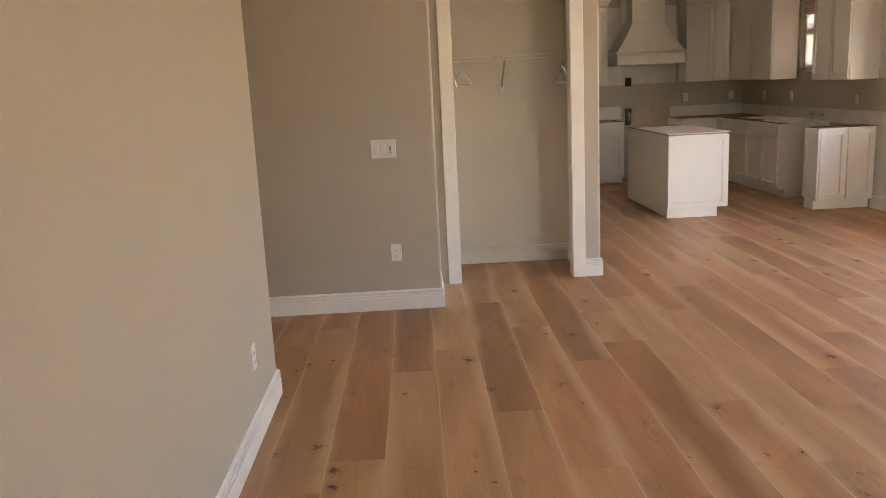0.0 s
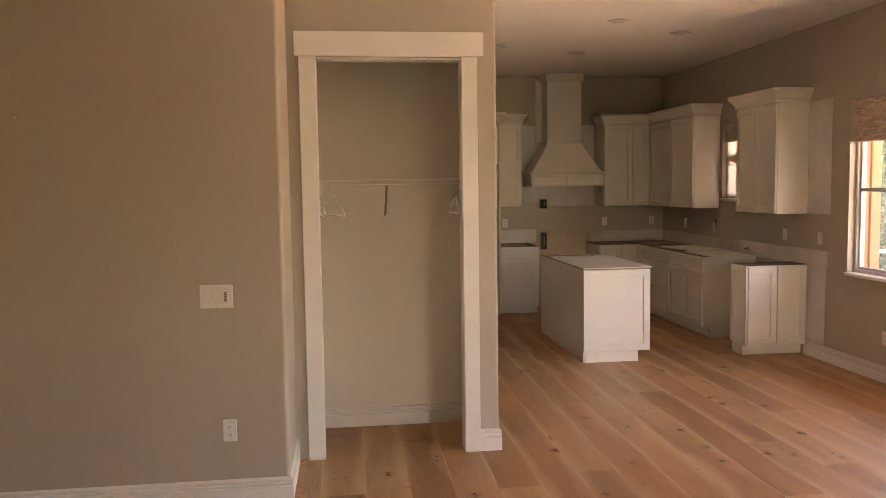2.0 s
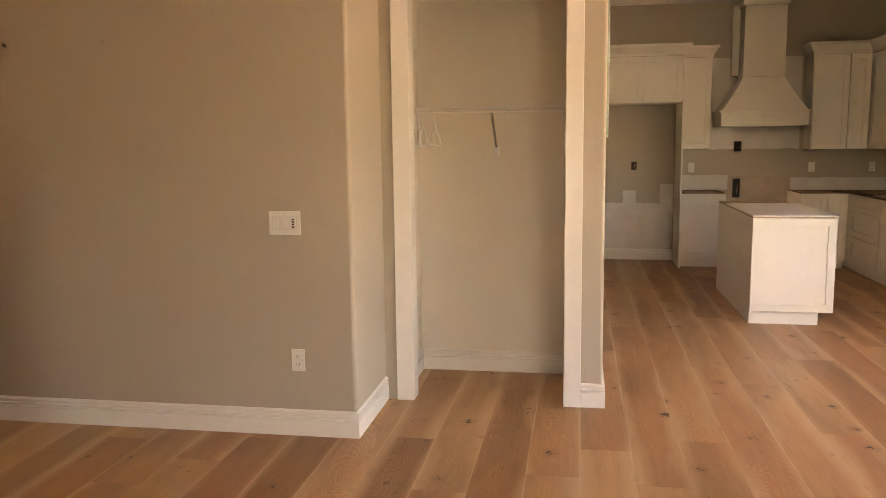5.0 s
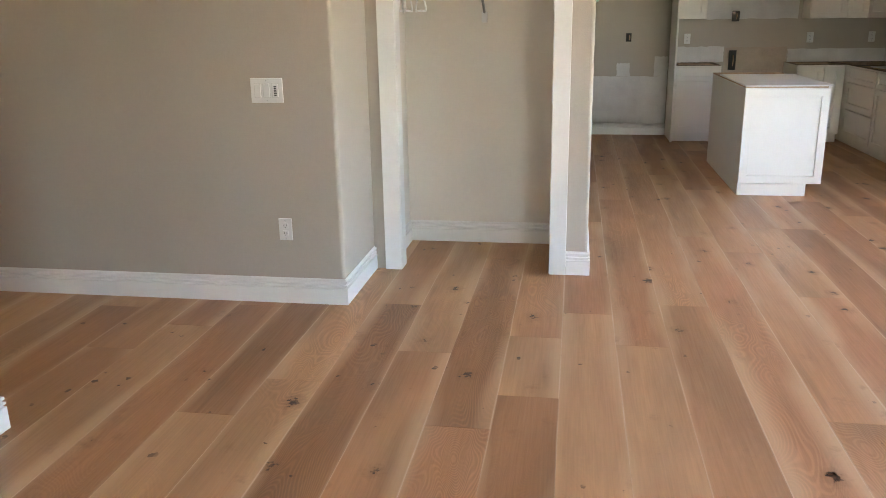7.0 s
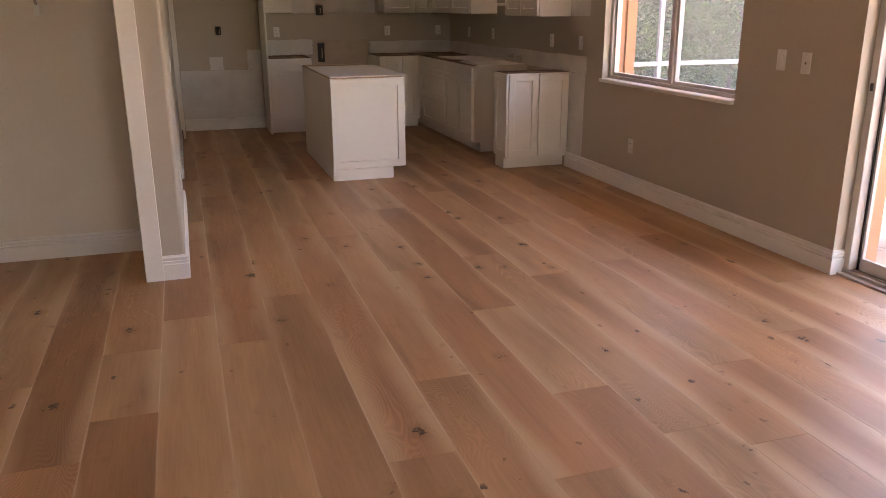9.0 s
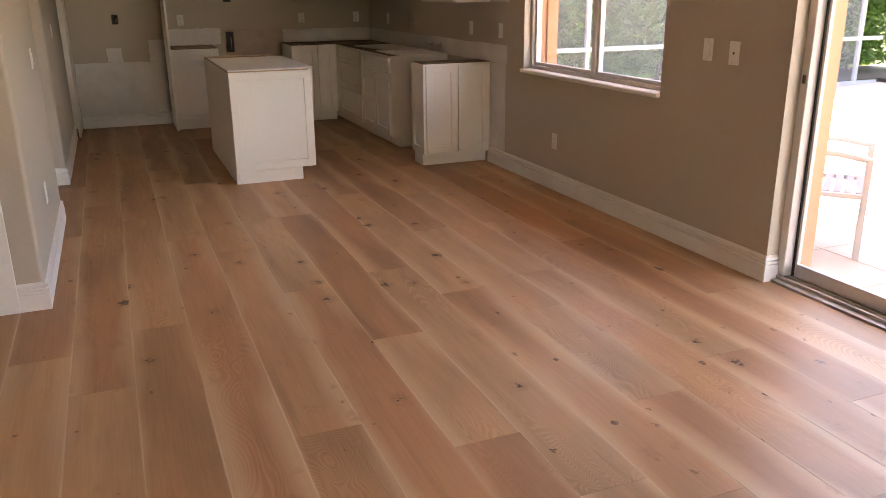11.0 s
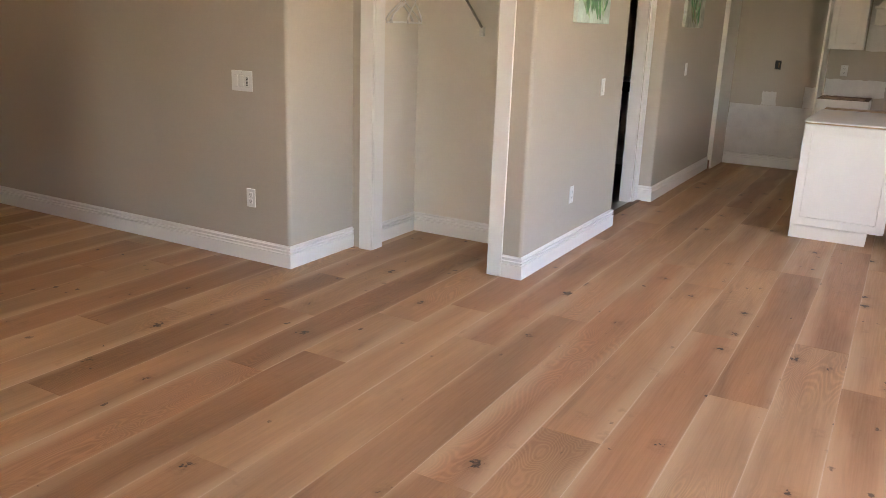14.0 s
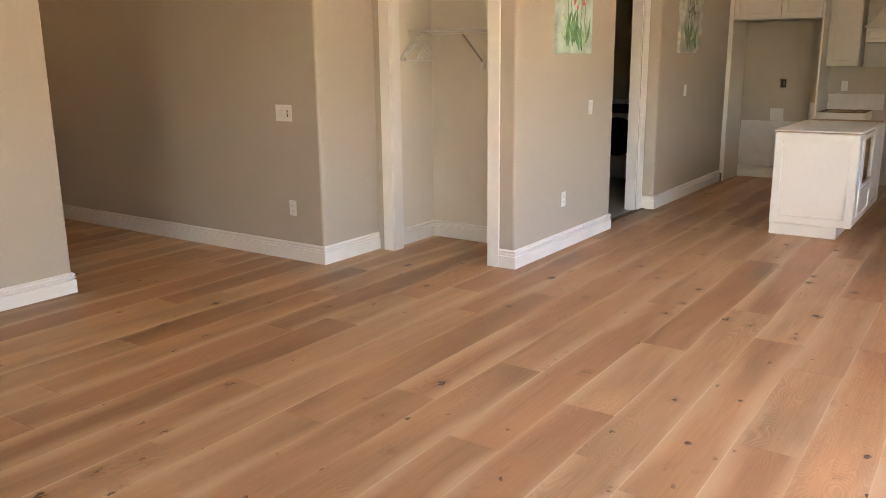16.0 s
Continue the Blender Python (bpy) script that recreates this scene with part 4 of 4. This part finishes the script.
# ---- ceiling fittings ----
for x, y in ((2.72, 9.75), (3.66, 10.2), (3.53, 8.45), (4.33, 8.98)):
    l = thing("recessed_light", (x, y, TOP - 0.006), "unlit white recessed ceiling light", "ceiling light", group="recessed lights")
    part("trim_ring", ring(bmesh.new(), (x, y), 0.062, 0.095, TOP - 0.012, TOP - 0.001), TRIM, l)
    part("lens", ring(bmesh.new(), (x, y), 0.001, 0.060, TOP - 0.006, TOP - 0.002), LENS, l)
v = thing("ceiling_vent", (2.25, 7.40, TOP - 0.01), "white louvred ceiling air vent", "vent")
part("frame", boxes((2.08, 2.43, 7.26, 7.28, TOP - 0.012, TOP - 0.001), (2.08, 2.43, 7.52, 7.54, TOP - 0.012, TOP - 0.001), (2.08, 2.10, 7.28, 7.52, TOP - 0.012, TOP - 0.001), (2.41, 2.43, 7.28, 7.52, TOP - 0.012, TOP - 0.001)), TRIM, v)
part("backing", boxes((2.10, 2.41, 7.28, 7.52, TOP - 0.004, TOP - 0.001)), DARK, v)
for k in range(8):
    part("slat", turned(boxes((-0.014, 0.014, -0.12, 0.12, -0.0015, 0.0015)), pose(2.12 + k * 0.039, 7.40, TOP - 0.011, 0, 35, 0)), TRIM, v)

# ---- added corridor lamp: unseen, fills the corridor with warm light ----
lamp = thing("added_corridor_lamp", (-2.3, 4.85, TOP - 0.10), "unseen warm ceiling lamp added to brighten the corridor", "ceiling light")
part("base", ring(bmesh.new(), (-2.3, 4.85), 0.001, 0.15, TOP - 0.03, TOP - 0.001), TRIM, lamp)
GLOW = bpy.data.materials.new("added_lamp_glow")
GLOW.use_nodes = True
GLOW.node_tree.nodes["Principled BSDF"].inputs["Emission Color"].default_value = (1.0, 0.72, 0.42, 1)
GLOW.node_tree.nodes["Principled BSDF"].inputs["Emission Strength"].default_value = 0.4
part("bowl", ring(bmesh.new(), (-2.3, 4.85), 0.001, 0.14, TOP - 0.10, TOP - 0.031), GLOW, lamp, "glowing bowl of the added lamp")

# ---- laundry ----
w = thing("washing_machine", (0.88, 11.25, 0), "front-loading washer with dark round door", "washing machine")
part("body", boxes((0.54, 1.22, 10.93, 11.6, 0.02, 0.98), bevel=0.015), STEEL, w)
part("door", turned(ring(bmesh.new(), (0, 0), 0.13, 0.24, 0, 0.05), pose(0.88, 10.93, 0.55, 90, 0, 0)), GLOSSBLACK, w, "black glossy door ring")
part("door_glass", turned(ring(bmesh.new(), (0, 0), 0.001, 0.128, 0, 0.03), pose(0.88, 10.93, 0.55, 90, 0, 0)), GLOSSBLACK, w)
part("control_panel", boxes((0.56, 1.20, 10.915, 10.93, 0.84, 0.95), bevel=0.004), GLOSSBLACK, w)

# ---- outdoors ----
solid("ground", boxes((-400, 400, -400, 400, -0.30, -0.16)), GROUND, "green lawn ground", "ground", kind="structure")
solid("pavement", boxes((5.80, 14.6, -9, 12.3, -0.155, -0.12)), CONCRETE, "bare concrete under the patio pavers", "pavement", kind="structure")
solid("mulch_bed", boxes((5.80, 16.5, 12.32, 14.2, -0.155, -0.06), (14.62, 16.5, -9, 12.31, -0.155, -0.06)), MULCH, "dark mulch bed under the hedge", "ground", kind="structure")


def hedge(start, end, label, count, seed, tall):
    """A hedge whose near face runs from start to end in plan; it is 1.3 m deep, to the left of that way."""
    rnd = random.Random(seed)
    a, b = Vector(start), Vector(end)
    along, length = (b - a).normalized(), (b - a).length
    back = Vector((-along.y, along.x))
    h = thing("hedge", (*((a + b) / 2 + back * 0.6), -0.06), label, "hedge", kind="stuff")
    bm = bmesh.new()
    for k in range(int(length / 1.1)):
        c = a + along * (k * 1.1 + rnd.uniform(0.2, 0.9)) + back * rnd.uniform(0.5, 0.9)
        tube([(c.x, c.y, -0.07), (c.x + rnd.uniform(-0.15, 0.15), c.y + rnd.uniform(-0.15, 0.15), 1.2), (c.x + rnd.uniform(-0.4, 0.4), c.y + rnd.uniform(-0.3, 0.3), tall * 0.55)], 0.04, bm)
    part("stems", bm, BARK, h)
    bm = bmesh.new()
    n = int(length / 0.25)
    grid = [[bm.verts.new((*(a + along * (i * length / n) + back * (1.25 + 0.25 * noise.noise(Vector((i * 0.4, j * 0.5, seed))))), -0.05 + j * tall / 46)) for j in range(24)] for i in range(n + 1)]
    for i in range(n):
        for j in range(23):
            bm.faces.new((grid[i][j], grid[i + 1][j], grid[i + 1][j + 1], grid[i][j + 1]))
    bmesh.ops.solidify(bm, geom=bm.faces[:], thickness=0.2)
    part("inner_growth", bm, LEAF, h)
    verts, faces = [], []
    for k in range(count):
        u, z, d = rnd.uniform(0, length), 0.1 + rnd.uniform(0.0, tall), rnd.random() ** 1.4
        deep = 0.35 * noise.noise(Vector((u * 0.7, z * 0.8, seed))) + 0.25 * noise.noise(Vector((u * 2.3, z * 2.1, seed + 5))) + d * 1.2
        if noise.noise(Vector((u * 1.7, z * 1.7, seed + 9))) > 0.5 and d < 0.3:
            continue
        c, s = a + along * u + back * (0.3 + deep), rnd.uniform(0.035, 0.085)
        m = Matrix.Translation((c.x, c.y, z)) @ Euler((rnd.uniform(0, 6.3), rnd.uniform(-0.9, 0.9), rnd.uniform(0, 6.3))).to_matrix().to_4x4()
        i = len(verts)
        verts += [m @ Vector(v) for v in ((-s, 0, 0), (-s * 0.2, -s * 0.42, s * 0.12), (s, 0, 0), (-s * 0.2, s * 0.42, s * 0.12))]
        faces.append((i, i + 1, i + 2, i + 3))
    me = bpy.data.meshes.new("leaves")
    me.from_pydata(verts, [], faces)
    me.materials.append(LEAF)
    lv = new("leaves", me)
    lv.parent = h
    lv.matrix_parent_inverse = Matrix.Translation(-Vector(h.location))
    lv["kind"] = "stuff"


hedge((5.9, 12.75), (16.4, 12.75), "dense tall green hedge beside the patio screen", 90000, 3, 5.0)
hedge((15.0, 12.4), (15.0, -8.0), "tall green hedge at the patio's far edge", 60000, 7, 3.2)

cage = thing("screen_enclosure", (10.0, 12.2, -0.12), "white aluminium patio screen frame", "screen frame")
for x in (6.3, 8.69, 11.1, 13.9):
    part("post", boxes((x - 0.03, x + 0.03, 12.17, 12.23, -0.119, 4.2)), CAGE, cage)
part("rail", boxes((5.9, 14.4, 12.18, 12.22, 0.60, 0.66)), CAGE, cage)
part("rail", boxes((5.9, 14.4, 12.18, 12.22, 4.2, 4.28)), CAGE, cage)
SCREEN = bpy.data.materials.new("insect_screen")
SCREEN.use_nodes = True
sn, sl = SCREEN.node_tree.nodes, SCREEN.node_tree.links
holes, mesh_cloth, smix = sn.new("ShaderNodeBsdfTransparent"), sn.new("ShaderNodeBsdfDiffuse"), sn.new("ShaderNodeMixShader")
mesh_cloth.inputs[0].default_value = (0.40, 0.42, 0.44, 1)
smix.inputs[0].default_value = 0.12
sl.new(holes.outputs[0], smix.inputs[1]), sl.new(mesh_cloth.outputs[0], smix.inputs[2]), sl.new(smix.outputs[0], sn["Material Output"].inputs[0])
for a, b in ((5.9, 6.27), (6.33, 8.66), (8.72, 11.07), (11.13, 13.87)):
    for lo, hi in ((-0.06, 0.60), (0.66, 4.2)):
        part("screen_panel", boxes((a, b, 12.199, 12.201, lo, hi)), SCREEN, cage, "grey woven insect screen")
part("kick_rail", boxes((5.9, 14.4, 12.18, 12.22, -0.119, -0.06)), CAGE, cage)

chair = thing("patio_chair", (0, 0, 0), "white metal patio chair with grey sling", "chair")
for sx in (-0.27, 0.27):
    part("arm", tube([(sx, -0.30, 0.60), (sx, -0.1, 0.63), (sx, 0.15, 0.625), (sx, 0.28, 0.59)], 0.018, sides=8), POWDER, chair)
    part("leg", boxes((sx - 0.018, sx + 0.018, -0.30, -0.262, 0.0, 0.60), bevel=0.004), POWDER, chair)
    part("leg", turned(boxes((-0.018, 0.018, -0.02, 0.02, 0, 1.02), bevel=0.004), pose(sx, 0.30, 0, -10, 0, 0)), POWDER, chair)
    part("side_rail", boxes((sx - 0.015, sx + 0.015, -0.27, 0.30, 0.37, 0.40), bevel=0.004), POWDER, chair)
for k in range(9):
    part("slat", boxes((-0.255, 0.255, -0.27 + 0.06 * k, -0.225 + 0.06 * k, 0.392, 0.404), bevel=0.002), SLING, chair)
part("back_sling", turned(boxes((-0.25, 0.25, -0.006, 0.006, 0.0, 0.55), bevel=0.002), pose(0, 0.37, 0.44, -10, 0, 0)), SLING, chair)
chair.matrix_basis = pose(6.46, 5.89, -0.098, 0, 0, 40)

# ---- patio pavers ----
paver = mesh_of("paver", boxes((-0.299, 0.299, -0.299, 0.299, -0.022, 0.0), bevel=0.003), CONCRETE)
deck = thing("patio_paving", (9, 7, -0.12), "sunlit pale concrete patio pavers", "pavement", kind="structure")
for i in range(12):
    for j in range(21):
        o = new("paver", paver)
        o.parent = deck
        o.matrix_parent_inverse = Matrix.Translation(-Vector(deck.location))
        o.location = (6.12 + i * 0.604, -0.6 + j * 0.604, -0.097)

# ---- oak boards ----
floor = thing("floor", (1.5, 4.5, 0), "wide knotty light oak floor boards", "floor", kind="structure")
part("subfloor", boxes((FARWEST, -0.2, 3.9, 7.0, -0.06, -0.02), (-0.2, 5.50, SOUTH, 7.0, -0.06, -0.02), (1.905, 5.47, 7.0, NORTH, -0.06, -0.02)), RAWDARK, floor)
KNOWN = {-6: [5.30], -2: [5.72], 0: [4.45], 1: [5.35, 4.73], 2: [3.79], 3: [8.34, 5.30], 4: [7.85, 5.86], 5: [7.24, 4.12], 6: [6.89, 4.67], 7: [6.07, 3.86],
         8: [7.51, 5.34, 4.40], 9: [4.0], 10: [5.74], 11: [5.38, 4.43], 12: [5.85], 14: [6.26]}
TONE = {(8, 7.51): 3, (8, 5.34): 0, (8, 4.40): 2, (5, 7.24): 2, (6, 6.89): 1, (6, 4.67): 1, (7, 6.07): 2, (7, 3.86): 1, (3, 8.34): 2, (3, 5.30): 0, (4, 5.86): 1, (4, 7.85): 1,
        (1, 5.35): 0, (1, 4.73): 3, (-2, 5.72): 3, (9, 4.0): 0, (11, 4.43): 2, (11, 5.38): 0, (10, 5.74): 1, (12, 5.85): 1, (5, 4.12): 1, (0, 4.45): 2, (2, 3.79): 1}
rnd = random.Random(5)
outside = []  # boards that would lie beyond the west wall
for col in range(-21, 17):
    x0 = FIRST + PITCH * col
    x1 = x0 + PITCH
    lo, hi = SOUTH, (6.99 if x1 < 1.95 else NORTH)
    if x0 >= 5.46:
        continue
    x0, x1 = max(x0, FARWEST), min(x1, 5.498)
    cuts = sorted(KNOWN.get(col, []))
    if not cuts:
        cuts = [rnd.uniform(3.0, 6.0)]
    while cuts[-1] < hi - 2.3:
        cuts.append(cuts[-1] + rnd.choice((1.45, 1.9, 2.15, 2.2)))
    while cuts[0] > lo + 2.3:
        cuts.insert(0, cuts[0] - rnd.choice((1.5, 1.9, 2.15, 2.2)))
    ys = [lo] + [c for c in cuts if lo + 0.25 < c < hi - 0.25] + [hi]
    for a, b in zip(ys, ys[1:]):
        tone = TONE.get((col, round(b, 3)))
        if tone is None:
            tone = rnd.choices((0, 1, 2, 3), (5, 4, 2, 1.2))[0]
        g = 0.0002
        if x1 < -0.2 and b > 3.95:
            a = max(a, 3.91)
        bm = bmesh.new()
        e = 0.0009
        top = [(x0 + g + e, a + g + e, 0), (x1 - g - e, a + g + e, 0), (x1 - g - e, b - g - e, 0), (x0 + g + e, b - g - e, 0)]
        mid = [(x0 + g, a + g, -e * 0.7), (x1 - g, a + g, -e * 0.7), (x1 - g, b - g, -e * 0.7), (x0 + g, b - g, -e * 0.7)]
        bot = [(x, y, -0.019) for x, y, _ in mid]
        r = [[bm.verts.new(v) for v in s] for s in (top, mid, bot)]
        bm.faces.new(r[0])
        for p, q in zip(r, r[1:]):
            for i in range(4):
                bm.faces.new((p[i], p[(i + 1) % 4], q[(i + 1) % 4], q[i]))
        plank = part("plank", bm, OAKS[tone], floor)
        if x1 < -0.2 and b < 3.95:
            outside.append(plank)
for plank in outside:
    bpy.data.objects.remove(plank)
